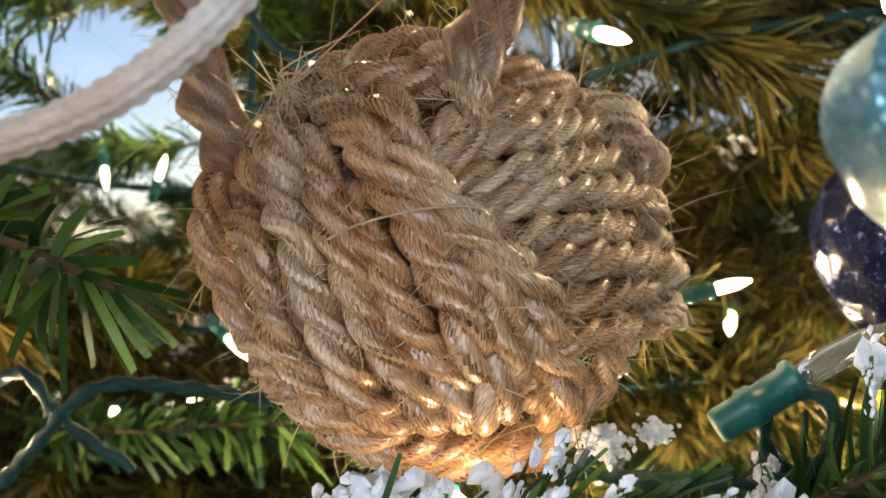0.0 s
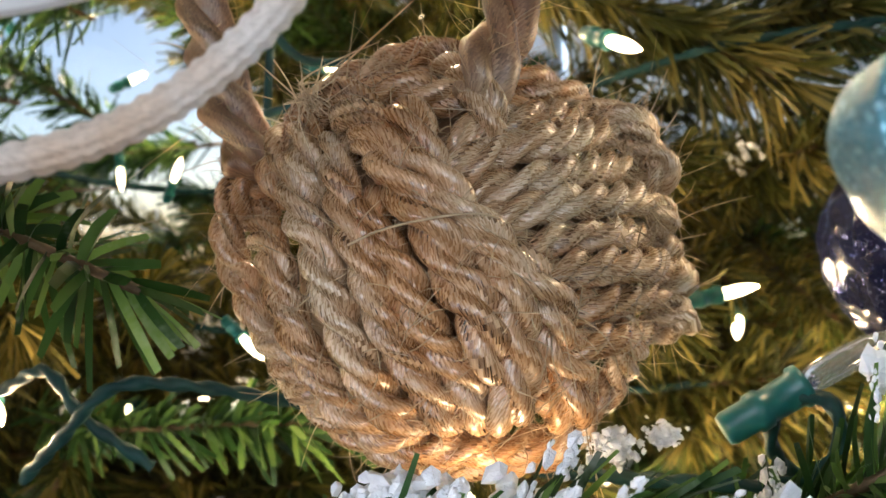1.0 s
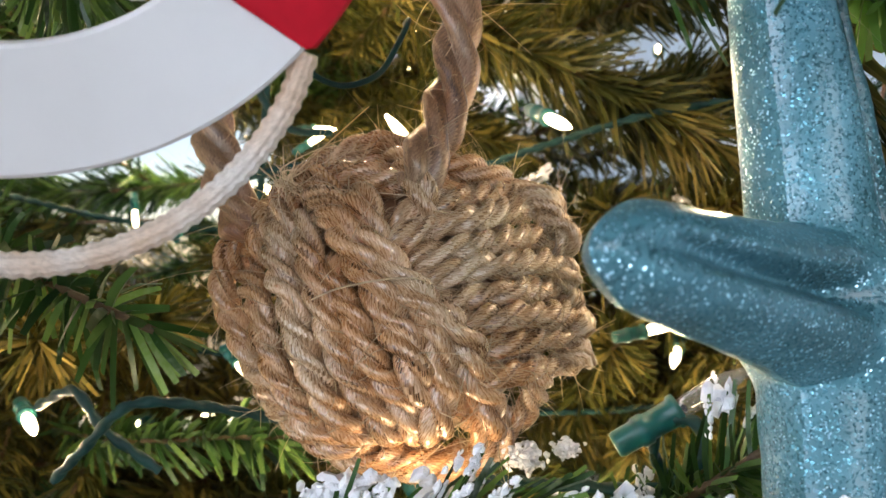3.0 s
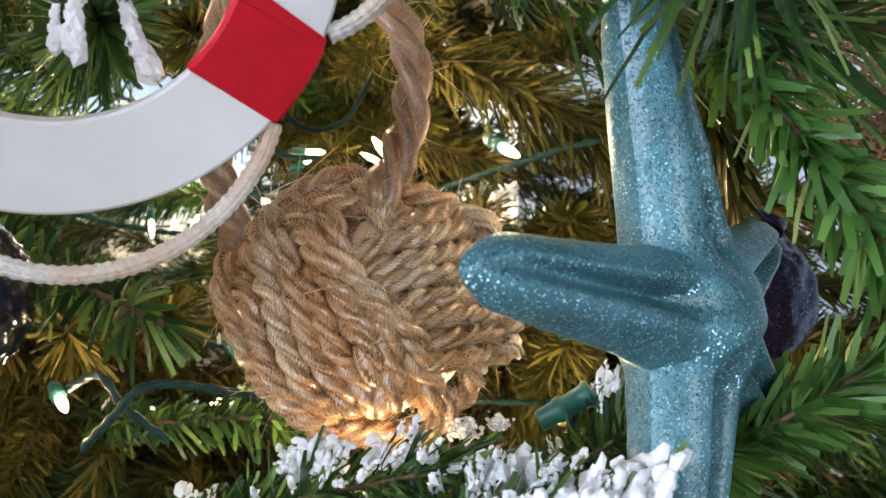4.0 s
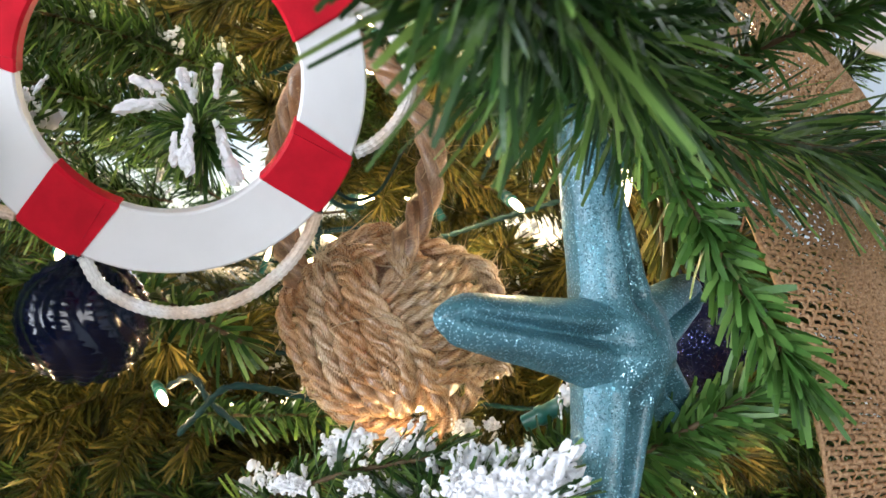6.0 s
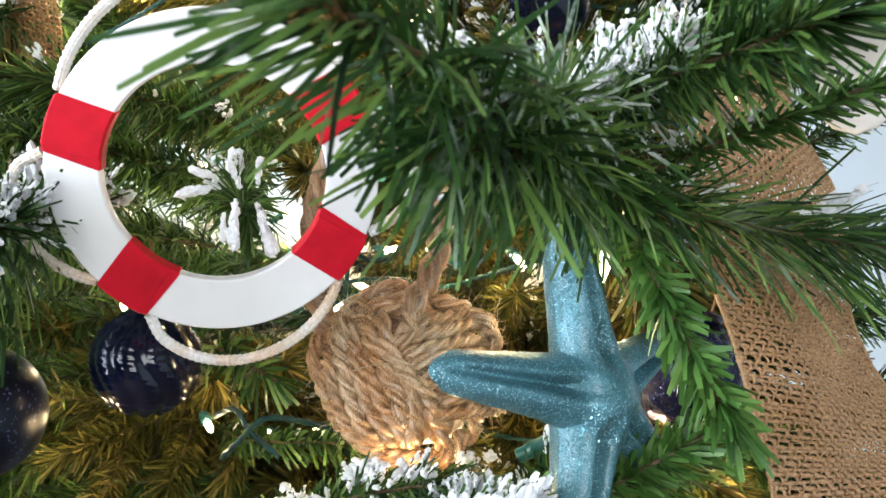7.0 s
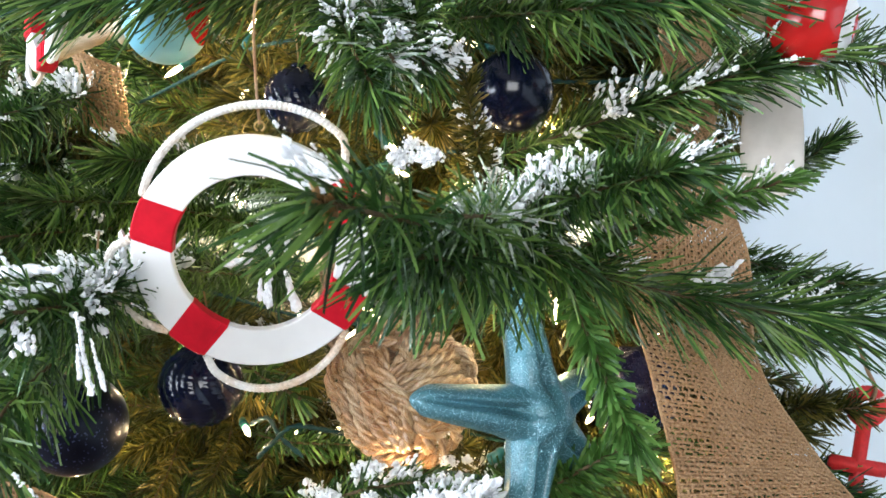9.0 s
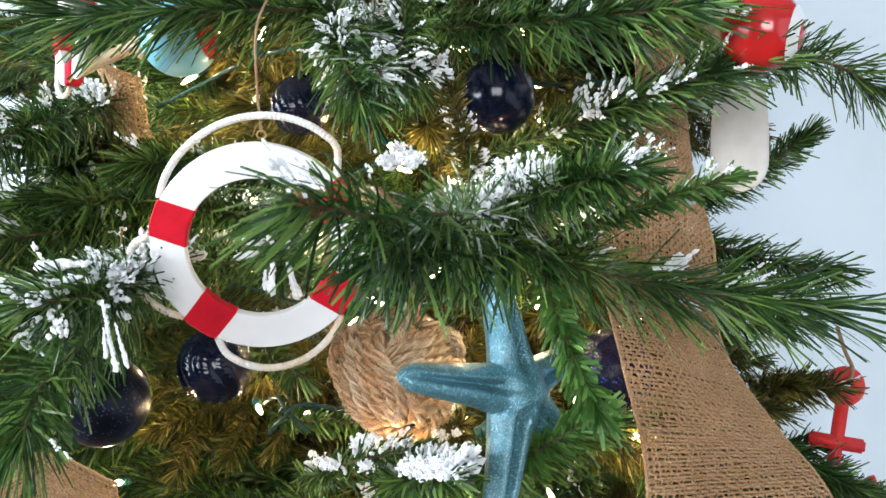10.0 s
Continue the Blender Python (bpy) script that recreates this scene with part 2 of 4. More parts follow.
def thing(name, label, category, m=None, group="", kind=""):
    ob = new(name)
    ob.empty_display_size = 0.01
    if m is not None:
        ob.matrix_world = m
    return tagged(ob, label, category, group, kind)


def spline(points, step):
    """Points along a smooth curve through the given ones, about step apart."""
    p = np.array(points, float)
    if len(p) == 2:
        n = max(2, int(np.linalg.norm(p[1] - p[0]) / step))
        return p[0] + (p[1] - p[0]) * np.linspace(0, 1, n + 1)[:, None]
    q = np.vstack([2 * p[0] - p[1], p, 2 * p[-1] - p[-2]])
    out = []
    for i in range(1, len(q) - 2):
        a, b, c, d = q[i - 1:i + 3]
        n = max(2, int(np.linalg.norm(c - b) / step))
        s = np.linspace(0, 1, n, endpoint=False)[:, None]
        out.append(0.5 * (2 * b + (c - a) * s + (2 * a - 5 * b + 4 * c - d) * s ** 2 + (3 * b - a - 3 * c + d) * s ** 3))
    return np.vstack([*out, p[-1:]])


def frames_along(p):
    """Tangents and two side vectors along a path, turning as little as possible."""
    t = np.gradient(p, axis=0)
    t /= np.linalg.norm(t, axis=1)[:, None] + 1e-12
    ref = np.array([0.13, 0.99, 0.05]) if abs(t[0][1]) < 0.9 else np.array([1.0, 0, 0])
    n = np.zeros_like(p)
    v = ref
    for i in range(len(p)):
        v = v - t[i] * (v @ t[i])
        v = v / (np.linalg.norm(v) + 1e-12)
        n[i] = v
    return t, n, np.cross(t, n)


def rope_mesh(name, points, radius, mat, lobes=3, pitch=0.02, around=30, step=0.0009, depth=0.3, taper=0.0, wobble=0.0, seed=0, hand=1, yarns=0.0, plait=0.0):
    """A laid rope: a lobed section that turns along the path."""
    rng = np.random.default_rng(seed)
    p = spline(points, step)
    t, n, b = frames_along(p)
    s = np.concatenate([[0], np.cumsum(np.linalg.norm(np.diff(p, axis=0), axis=1))])
    th = np.linspace(0, 2 * np.pi, around, endpoint=False)
    turn = hand * 2 * np.pi * s / pitch + rng.uniform(0, 6)
    local = th[None, :] - turn[:, None]
    psi = (local + np.pi / lobes) % (2 * np.pi / lobes) - np.pi / lobes
    r = radius * (depth * np.cos(psi) + np.sqrt(np.maximum((1 - depth) ** 2 - (depth * np.sin(psi)) ** 2, 1e-6)))
    if yarns:
        counter = th[None, :] * 9 + s[:, None] * 60 * hand
        r = r * (1 + yarns * np.abs(np.sin(counter)) - yarns * 0.5)
    if plait:
        r = r * (1 + plait * np.sin(5 * th[None, :] + 6.283 * s[:, None] / pitch) * np.sin(5 * th[None, :] - 6.283 * s[:, None] / pitch))
    if wobble:
        k = rng.uniform(0, 6, 3)
        r = r * (1 + wobble * (np.sin(s * 310 + k[0]) * 0.5 + np.sin(s * 730 + k[1]) * 0.3)[:, None])
        r = r * (1 + 0.4 * wobble * np.sin(local * 9 + s[:, None] * 500))
    if taper:
        edge = np.minimum(s, s[-1] - s) / taper
        r = r * np.sqrt(np.clip(edge, 0.02, 1))[:, None]
    v = p[:, None] + r[..., None] * (np.cos(th)[None, :, None] * n[:, None] + np.sin(th)[None, :, None] * b[:, None])
    rows = len(p)
    i, j = np.meshgrid(np.arange(rows - 1), np.arange(around), indexing="ij")
    j2 = (j + 1) % around
    f = np.stack([i * around + j, i * around + j2, (i + 1) * around + j2, (i + 1) * around + j], -1).reshape(-1, 4)
    lay = 0.85 * th[None, :] + 0.15 * local
    u0, u1 = lay[i, j] * 3 / 6.283, (lay[i, j] + 6.283 / around) * 3 / 6.283
    w0, w1 = s[i] / 0.01, s[i + 1] / 0.01
    tw = 0.15 * hand * (s[1] - s[0]) / pitch * 3
    uv = np.stack([np.stack([u0, w0], -1), np.stack([u1, w0], -1), np.stack([u1 - tw, w1], -1), np.stack([u0 - tw, w1], -1)], 2).reshape(-1, 2)
    return mesh_of(name, v.reshape(-1, 3), f, mat, True, uv)


def laid_rope(name, points, radius, lay, mat, rng, yarns=11, around=126, step=0.0009):
    """A three-ply rope laid to the left; each ply shows its yarns as ridges. The UV's whole part tells the yarn."""
    p = spline(points, step)
    t, n, b = frames_along(p)
    s = np.concatenate([[0], np.cumsum(np.linalg.norm(np.diff(p, axis=0), axis=1))])
    rows = len(p)
    turn = -2 * np.pi * s / lay + rng.uniform(0, 6)
    th = np.linspace(0, 2 * np.pi, around, endpoint=False)
    third = 2 * np.pi / 3
    local = th[None, :] - turn[:, None]
    ply = np.floor(local / third + 0.5)
    psi = local - ply * third
    hub = 0.52
    r = hub * np.cos(psi) + np.sqrt(np.maximum((1 - hub) ** 2 - (hub * np.sin(psi)) ** 2, 0))
    # where the ray leaves its ply: the angle about the ply's own middle
    phi = np.arctan2(r * np.sin(psi), r * np.cos(psi) - hub) + ply * third + turn[:, None]
    which = np.mod(ply, 3)
    lead = phi - 0.55 * turn[:, None] + 0.16 * np.sin(s[:, None] * 330 + which * 2 + rng.uniform(0, 6)) + 0.10 * np.sin(s[:, None] * 810 + which * 5)
    y = lead * yarns / (2 * np.pi)
    cell = np.floor(y)
    proud = np.sin(cell * 12.99 + which * 78.2 + 4 * np.sin(s[:, None] * 120 + cell))
    r = r + 0.04 * (np.sqrt(np.abs(np.sin(np.pi * y))) - 0.7) + 0.02 * proud
    swell = 1 + 0.05 * np.sin(s[:, None] * 260 + which * 2.1 + rng.uniform(0, 6)) + 0.03 * np.sin(s[:, None] * 710 + which)
    edge = np.clip(np.minimum(s, s[-1] - s) / 0.004, 0.02, 1)[:, None] ** 0.5
    v = p[:, None] + (radius * r * swell * edge)[..., None] * (np.cos(th)[None, :, None] * n[:, None] + np.sin(th)[None, :, None] * b[:, None])
    i, j = np.meshgrid(np.arange(rows - 1), np.arange(around), indexing="ij")
    j2 = (j + 1) % around
    f = np.stack([i * around + j, i * around + j2, (i + 1) * around + j2, (i + 1) * around + j], -1).reshape(-1, 4)
    big = yarns * 3
    base = np.mod(cell, yarns) + which * yarns + rng.integers(0, 900) * big
    u = base[i, j] + np.clip(y - cell, 0.02, 0.96)[i, j]
    du = np.full_like(u, 0.02)
    w0, w1 = s[i] / 0.01, s[i + 1] / 0.01
    uv = np.stack([np.stack([u, w0], -1), np.stack([u + du, w0], -1), np.stack([u + du, w1], -1), np.stack([u, w1], -1)], 2).reshape(-1, 2)
    return mesh_of(name, v.reshape(-1, 3), f, mat, True, uv)


def tube(name, points, radius, mat, around=8, step=0.004):
    return rope_mesh(name, points, radius, mat, 1, 1.0, around, step, 0.0)


def fuzz(name, starts, normals, mat, rng, length=0.0058, thick=0.00009, curl=0.6):
    """Loose fibres that stand off a rope: thin, bent, three-sided."""
    k = len(starts)
    d = normals + rng.normal(0, 0.75, (k, 3))
    d /= np.linalg.norm(d, axis=1)[:, None]
    c = rng.normal(0, curl, (k, 3))
    L = length * np.minimum(rng.lognormal(-0.3, 0.55, k), 2.2)[:, None]
    steps = np.linspace(0, 1, 6)
    pts = np.stack([starts + L * (d * s + c * s * s * 0.7) for s in steps], 1)
    a = np.cross(d, rng.normal(size=(k, 3)))
    a /= np.linalg.norm(a, axis=1)[:, None]
    b = np.cross(d, a)
    w = thick * rng.uniform(0.6, 1.7, k)[:, None, None, None] * np.array([1, 1, 0.95, 0.85, 0.7, 0.4])[None, :, None, None]
    ang = np.array([0, 2.094, 4.189])
    ring = np.cos(ang)[None, None, :, None] * a[:, None, None] + np.sin(ang)[None, None, :, None] * b[:, None, None]
    v = (pts[:, :, None] + w * ring).reshape(-1, 3)
    base = np.arange(k)[:, None, None, None] * 18
    i = np.arange(5)[None, :, None, None] * 3
    j = np.arange(3)[None, None, :, None]
    j2 = (j + 1) % 3
    f = np.concatenate([base + i + j, base + i + j2, base + i + 3 + j2, base + i + 3 + j], -1).reshape(-1, 4)
    return mesh_of(name, v, f, mat)


def lathe(profile, segments=40, axis="z"):
    """A body of revolution about z from (radius, height) pairs."""
    bm = bmesh.new()
    rings = []
    for r, z in profile:
        if r < 1e-6:
            rings.append([bm.verts.new((0, 0, z))])
        else:
            rings.append([bm.verts.new((r * math.cos(a), r * math.sin(a), z)) for a in [2 * math.pi * k / segments for k in range(segments)]])
    for lo, hi in zip(rings, rings[1:]):
        for k in range(segments):
            k2 = (k + 1) % segments
            if len(lo) == 1 and len(hi) > 1:
                bm.faces.new((lo[0], hi[k2], hi[k]))
            elif len(hi) == 1 and len(lo) > 1:
                bm.faces.new((lo[k], lo[k2], hi[0]))
            elif len(lo) > 1:
                bm.faces.new((lo[k], lo[k2], hi[k2], hi[k]))
    bmesh.ops.recalc_face_normals(bm, faces=bm.faces)
    return bm


def box(x0, y0, z0, x1, y1, z1, bevel=0.0):
    bm = bmesh.new()
    bmesh.ops.create_cube(bm, size=1)
    bmesh.ops.scale(bm, vec=(x1 - x0, y1 - y0, z1 - z0), verts=bm.verts)
    bmesh.ops.translate(bm, vec=((x0 + x1) / 2, (y0 + y1) / 2, (z0 + z1) / 2), verts=bm.verts)
    if bevel:
        bmesh.ops.bevel(bm, geom=bm.edges, offset=bevel, segments=2, affect="EDGES")
    return bm


# ---------------------------------------------------------------- room
def structure(name, bm, mat, label):
    ob = part(name, bm, mat, None, "", False)
    return tagged(ob, label, kind="structure")


structure("floor", box(-2.3, -3.3, -0.1, 2.5, 1.3, 0.0), FLOOR, "unseen brown floor, darkened to cut bounced light")
structure("ceiling", box(-2.3, -3.3, 2.6, 2.5, 1.3, 2.7), CEIL, "unseen ceiling, darkened to cut bounced light")


def wall_with_window(name, label, length, hole, m, window):
    """A wall along x, 0.16 thick, with one window hole (x0, z0, x1, z1), set by m."""
    x0, z0, x1, z1 = hole
    bm = bmesh.new()
    for a in ((0, 0, x0, 2.6), (x1, 0, length, 2.6), (x0, 0, x1, z0), (x0, z1, x1, 2.6)):
        b2 = box(a[0], 0, a[1], a[2], 0.16, a[3])
        tmp = bpy.data.meshes.new("tmp")
        b2.to_mesh(tmp)
        b2.free()
        bm.from_mesh(tmp)
        bpy.data.meshes.remove(tmp)
    w = structure(name, bm, WALL if name == "wall_north" else WALL_DARKENED, label)
    w.matrix_world = m
    win = thing(window, "white framed window with daylight behind it", "window", m, kind="structure")
    for q in ((x0, z0, x1, z0 + 0.05), (x0, z1 - 0.05, x1, z1), (x0, z0 + 0.05, x0 + 0.05, z1 - 0.05), (x1 - 0.05, z0 + 0.05, x1, z1 - 0.05)):
        part("window_frame", box(q[0], 0.09, q[1], q[2], 0.14, q[3], 0.004), WHITE_PAINT, win)
    p = part("pane", box(x0 + 0.05, 0.11, z0 + 0.05, x1 - 0.05, 0.116, z1 - 0.05), GLASS, win, "", False)
    p.visible_shadow = False


wall_with_window("wall_north", "pale blue painted wall behind the tree", 4.8, (1.25, 0.9, 2.45, 2.2), pose(-2.3, 1.14, 0), "window_1")
# the window in this wall is added as the front fill's opening
wall_with_window("wall_south", "unseen wall with a window, darkened to cut bounced light", 4.8, (1.1, 0.9, 2.9, 2.3), pose(2.5, -3.14, 0, 0, 0, 180), "added_window_2")
wall_with_window("wall_west", "unseen wall with a window, darkened to cut bounced light", 4.28, (0.7, 0.8, 2.5, 2.3), pose(-2.14, -3.14, 0, 0, 0, 90), "window_3")
# added unseen wall, kept pale so it bounces light onto the north wall
structure("wall_east", box(2.34, -3.14, 0, 2.5, 1.14, 2.6), WALL, "unseen wall, kept pale to bounce light")


# ---------------------------------------------------------------- the tree
def needles(twigs, rng, gravity=0.12):
    """Cut strips standing off each twig. Returns the vertices, the faces and the needles' lines (root, way, length)."""
    V, lines = [], []
    for tw in twigs:
        p = spline(tw["path"], 0.004)
        t = np.gradient(p, axis=0)
        t /= np.linalg.norm(t, axis=1)[:, None] + 1e-12
        length = np.sum(np.linalg.norm(np.diff(p, axis=0), axis=1))
        k = int(tw["density"] * length)
        f = rng.beta(1.25, 1.0, k) * (1 - tw.get("bare", 0.0)) + tw.get("bare", 0.0)
        idx = np.clip(f * (len(p) - 1), 0, len(p) - 1.001)
        i0 = idx.astype(int)
        fr = (idx - i0)[:, None]
        P = p[i0] * (1 - fr) + p[i0 + 1] * fr
        T = t[i0]
        r = rng.normal(size=(k, 3))
        if tw.get("flat"):
            r = r * np.array([1, 1, 1 - tw["flat"]])
        n = r - np.sum(r * T, 1)[:, None] * T
        n /= np.linalg.norm(n, axis=1)[:, None] + 1e-9
        lo, hi = tw.get("angle", (35, 72))
        al = np.radians(rng.uniform(lo, hi, k)) * np.where(f > 0.93, 0.5, 1)
        D = np.cos(al)[:, None] * T + np.sin(al)[:, None] * n
        L = tw["needle"] * rng.uniform(0.72, 1.12, k)[:, None]
        bend = 0.16 * T + rng.normal(0, 0.10, (k, 3)) + np.array([0, 0, -gravity])
        side = np.cross(D, rng.normal(size=(k, 3)))
        side /= np.linalg.norm(side, axis=1)[:, None] + 1e-9
        w = tw["width"] * rng.uniform(0.8, 1.15, k)[:, None] / 2
        rows = []
        for s, ws in ((0, 0.75), (0.34, 1), (0.68, 1.0), (1, 0.72)):
            c = P + L * (s * D + s * s * bend)
            rows += [c - side * w * ws, c + side * w * ws]
        V.append(np.stack(rows, 1).reshape(-1, 3))
        lines.append(np.hstack([P, D + bend * 0.7, L]))
    V = np.vstack(V)
    base = np.arange(len(V) // 8)[:, None, None] * 8
    f = base + np.array([[0, 1, 3, 2], [2, 3, 5, 4], [4, 5, 7, 6]])[None]
    return V, f.reshape(-1, 4), np.vstack(lines)


_b = bmesh.new()
bmesh.ops.create_icosphere(_b, subdivisions=1, radius=1)
_b.verts.ensure_lookup_table()
BLOB_V = np.array([v.co[:] for v in _b.verts])
BLOB_F = np.array([[v.index for v in f.verts] for f in _b.faces])
_b.free()


def blobs(centres, ways, sizes, rng, stretch=1.8, rough=0.24):
    """Crusty lumps of flocking, pulled out along each way."""
    k = len(centres)
    lump = 1 + rng.normal(0, rough, (k, len(BLOB_V)))
    d = BLOB_V[None] * lump[..., None] * sizes[:, None, None]
    w = ways / (np.linalg.norm(ways, axis=1)[:, None] + 1e-9)
    d = d + (stretch - 1) * np.sum(d * w[:, None], -1)[..., None] * w[:, None]
    v = (centres[:, None] + d).reshape(-1, 3)
    f = (np.arange(k)[:, None, None] * len(BLOB_V) + BLOB_F[None]).reshape(-1, 3)
    return v, f


def snow_on(lines, share, rng, size=0.0013, region=None):
    """Flocking on the outer part of some needles, in patches."""
    P, D, L = lines[:, :3], lines[:, 3:6], lines[:, 6:7]
    tips = P + D * L
    field = np.array([noise.noise(Vector(q) * 38) for q in tips.tolist()]) + 0.25 * rng.normal(size=len(tips)) + D[:, 2] * 0.45
    if region is not None:
        field = field - 6.0 * np.linalg.norm((tips - np.array(region[0])) / region[1], axis=1)
    keep = np.argsort(-field)[:max(1, int(share * len(tips)))]
    C, W, S = [], [], []
    for i in keep:
        k = rng.integers(9, 17)
        clump = 1.5 if rng.random() < 0.22 else 0.85
        for s in np.linspace(rng.uniform(0.3, 0.7), 1.0, k + 3):
            C.append(P[i] + D[i] * L[i] * s + rng.normal(0, size * 0.5 * clump ** 2, 3))
            W.append(D[i])
            S.append(size * clump * min(1.2, rng.lognormal(-0.8, 0.42)))
    return blobs(np.array(C), np.array(W), np.array(S), rng)


tree = thing("christmas_tree", "green artificial christmas tree with flocked snowy branch tips", "christmas tree")
trunk_x, trunk_y = -0.06, 0.62
part("trunk", lathe([(0, 0), (0.16, 0), (0.16, 0.02), (0.03, 0.05), (0.024, 0.5), (0.02, 1.6), (0.012, 2.2), (0, 2.2)], 20), TRUNK, tree).location = (trunk_x, trunk_y, 0)


def branch(twigs, mat, seed, snow=0.0, snow_size=0.0013, region=None, gravity=0.12, stem=0.0011):
    rng = np.random.default_rng(seed)
    V, F, lines = needles(twigs, rng, gravity)
    stems_v, stems_f, off = [], [], 0
    for tw in twigs:
        me = rope_mesh("stem", tw["path"], stem * tw.get("thick", 1), STEM, 2, 0.006, 8, 0.002, 0.25)
        v = np.array([q.co[:] for q in me.vertices])
        f = np.array([q.vertices[:] for q in me.polygons])
        stems_v.append(v)
        stems_f.append(f + off)
        off += len(v)
        bpy.data.meshes.remove(me)
    st = put("branch", mesh_of("branch", np.vstack(stems_v), np.vstack(stems_f), STEM), tree)
    put("needles", mesh_of("needles", V, F, mat, False), st, kind="stuff")
    if snow:
        v, f = snow_on(lines, snow, rng, snow_size, region)
        put("snow", mesh_of("snow", v, f, SNOW, False), st, "white flocked snow", kind="stuff")
    return st


def tw(path, needle=0.024, width=0.0014, density=4200, **more):
    return dict(path=path, needle=needle, width=width, density=density, **more)


# branches one by one, from the ones that reach out furthest
branch([tw([(0.090, 0.10, 1.380), (0.068, 0.02, 1.384), (0.030, -0.085, 1.388)], 0.031, 0.0013, 2700, angle=(25, 80)),
        tw([(0.085, 0.09, 1.378), (0.066, 0.02, 1.375), (0.052, -0.045, 1.374)], 0.030, 0.0013, 2300, angle=(30, 80)),
        tw([(0.070, 0.01, 1.379), (0.052, -0.030, 1.371), (0.042, -0.048, 1.365)], 0.021, 0.0013, 2000, angle=(25, 75))], NEEDLE, 11, 0.02, gravity=0.3)
branch([tw([(0.03, 0.13, 1.380), (0.075, 0.06, 1.398), (0.142, -0.002, 1.414)], 0.019, 0.0012, 6500, angle=(40, 80))], NEEDLE, 12, 0.10, 0.0010)
branch([tw([(0.10, 0.12, 1.388), (0.125, 0.085, 1.396), (0.187, 0.058, 1.418)], 0.012, 0.0014, 4200, flat=0.5)], NEEDLE_BRIGHT, 13, 0.06, 0.0009)
branch([tw([(0.05, 0.16, 1.392), (0.115, 0.115, 1.372), (0.181, 0.10, 1.362), (0.235, 0.09, 1.358)], 0.036, 0.0012, 3000, angle=(25, 60))], NEEDLE, 14, 0.035, 0.0016)
branch([tw([(0.088, 0.15, 1.385), (0.097, 0.12, 1.362), (0.111, 0.10, 1.332), (0.130, 0.082, 1.298)], 0.015, 0.0022, 3000, flat=0.3)], NEEDLE_BRIGHT, 15)
branch([tw([(0.05, 0.19, 1.232), (0.075, 0.15, 1.250), (0.104, 0.122, 1.274), (0.129, 0.115, 1.292)], 0.017, 0.0020, 3600)], NEEDLE_BRIGHT, 16)
branch([tw([(-0.124, 0.12, 1.366), (-0.112, 0.02, 1.348), (-0.122, -0.025, 1.342)], 0.028, 0.0012, 4200, angle=(30, 85))], NEEDLE, 17, 0.14, 0.0014)
branch([tw([(-0.135, 0.08, 1.340), (-0.130, 0.0, 1.304), (-0.120, -0.03, 1.280)], 0.032, 0.0013, 3600)], NEEDLE, 18, 0.01)
branch([tw([(-0.03, 0.16, 1.530), (-0.098, 0.06, 1.502), (-0.150, 0.03, 1.490)], 0.034, 0.0013, 3400, angle=(25, 65))], NEEDLE, 19, 0.02)
branch([tw([(-0.055, 0.15, 1.545), (-0.019, 0.08, 1.485), (0.004, 0.055, 1.452)], 0.026, 0.0013, 4600)], NEEDLE, 20, 0.10, 0.0011)
branch([tw([(-0.01, 0.18, 1.55), (0.007, 0.11, 1.500), (0.020, 0.085, 1.470)], 0.024, 0.0013, 4000)], NEEDLE, 21, 0.10, 0.0012)
branch([tw([(0.035, 0.24, 1.410), (0.033, 0.165, 1.455), (0.028, 0.14, 1.487)], 0.013, 0.0014, 5200, flat=0.2)], NEEDLE_OLIVE_LIT, 22, 0.12, 0.0013)
branch([tw([(-0.05, 0.28, 1.55), (0.08, 0.155, 1.520), (0.170, 0.10, 1.512)], 0.036, 0.0013, 3200, angle=(25, 65))], NEEDLE, 23, 0.02, 0.0014)
branch([tw([(0.02, 0.28, 1.45), (0.141, 0.17, 1.476), (0.206, 0.13, 1.492)], 0.030, 0.0013, 3400, angle=(22, 55))], NEEDLE, 24, 0.07, 0.0014)
branch([tw([(0.16, 0.32, 1.54), (0.249, 0.22, 1.512), (0.284, 0.20, 1.488)], 0.026, 0.0012, 3000)], NEEDLE, 25, 0.01)
branch([tw([(0.15, 0.5, 1.42), (0.222, 0.42, 1.451), (0.273, 0.38, 1.490)], 0.020, 0.0013, 4200)], NEEDLE, 26)
branch([tw([(0.12, 0.5, 1.42), (0.20, 0.42, 1.400), (0.265, 0.38, 1.384), (0.292, 0.36, 1.381)], 0.026, 0.0013, 3800)], NEEDLE, 27)
branch([tw([(0.12, 0.5, 1.31), (0.215, 0.44, 1.325), (0.285, 0.41, 1.340)], 0.024, 0.0013, 3800)], NEEDLE, 28, 0.01)
branch([tw([(0.10, 0.5, 1.29), (0.22, 0.43, 1.245), (0.33, 0.39, 1.205)], 0.026, 0.0013, 3800)], NEEDLE, 29)
branch([tw([(0.10, 0.5, 1.24), (0.20, 0.40, 1.23), (0.25, 0.36, 1.235)], 0.026, 0.0013, 3800)], NEEDLE, 30)
branch([tw([(-0.07, 0.19, 1.222), (-0.04, 0.15, 1.236), (-0.007, 0.13, 1.252), (0.027, 0.12, 1.262)], 0.017, 0.0013, 3400)], NEEDLE, 31, 0.10, 0.0014)
branch([tw([(-0.02, 0.19, 1.22), (0.010, 0.14, 1.238), (0.036, 0.11, 1.254), (0.058, 0.09, 1.262)], 0.018, 0.0013, 3200)], NEEDLE, 32, 0.16, 0.0016)
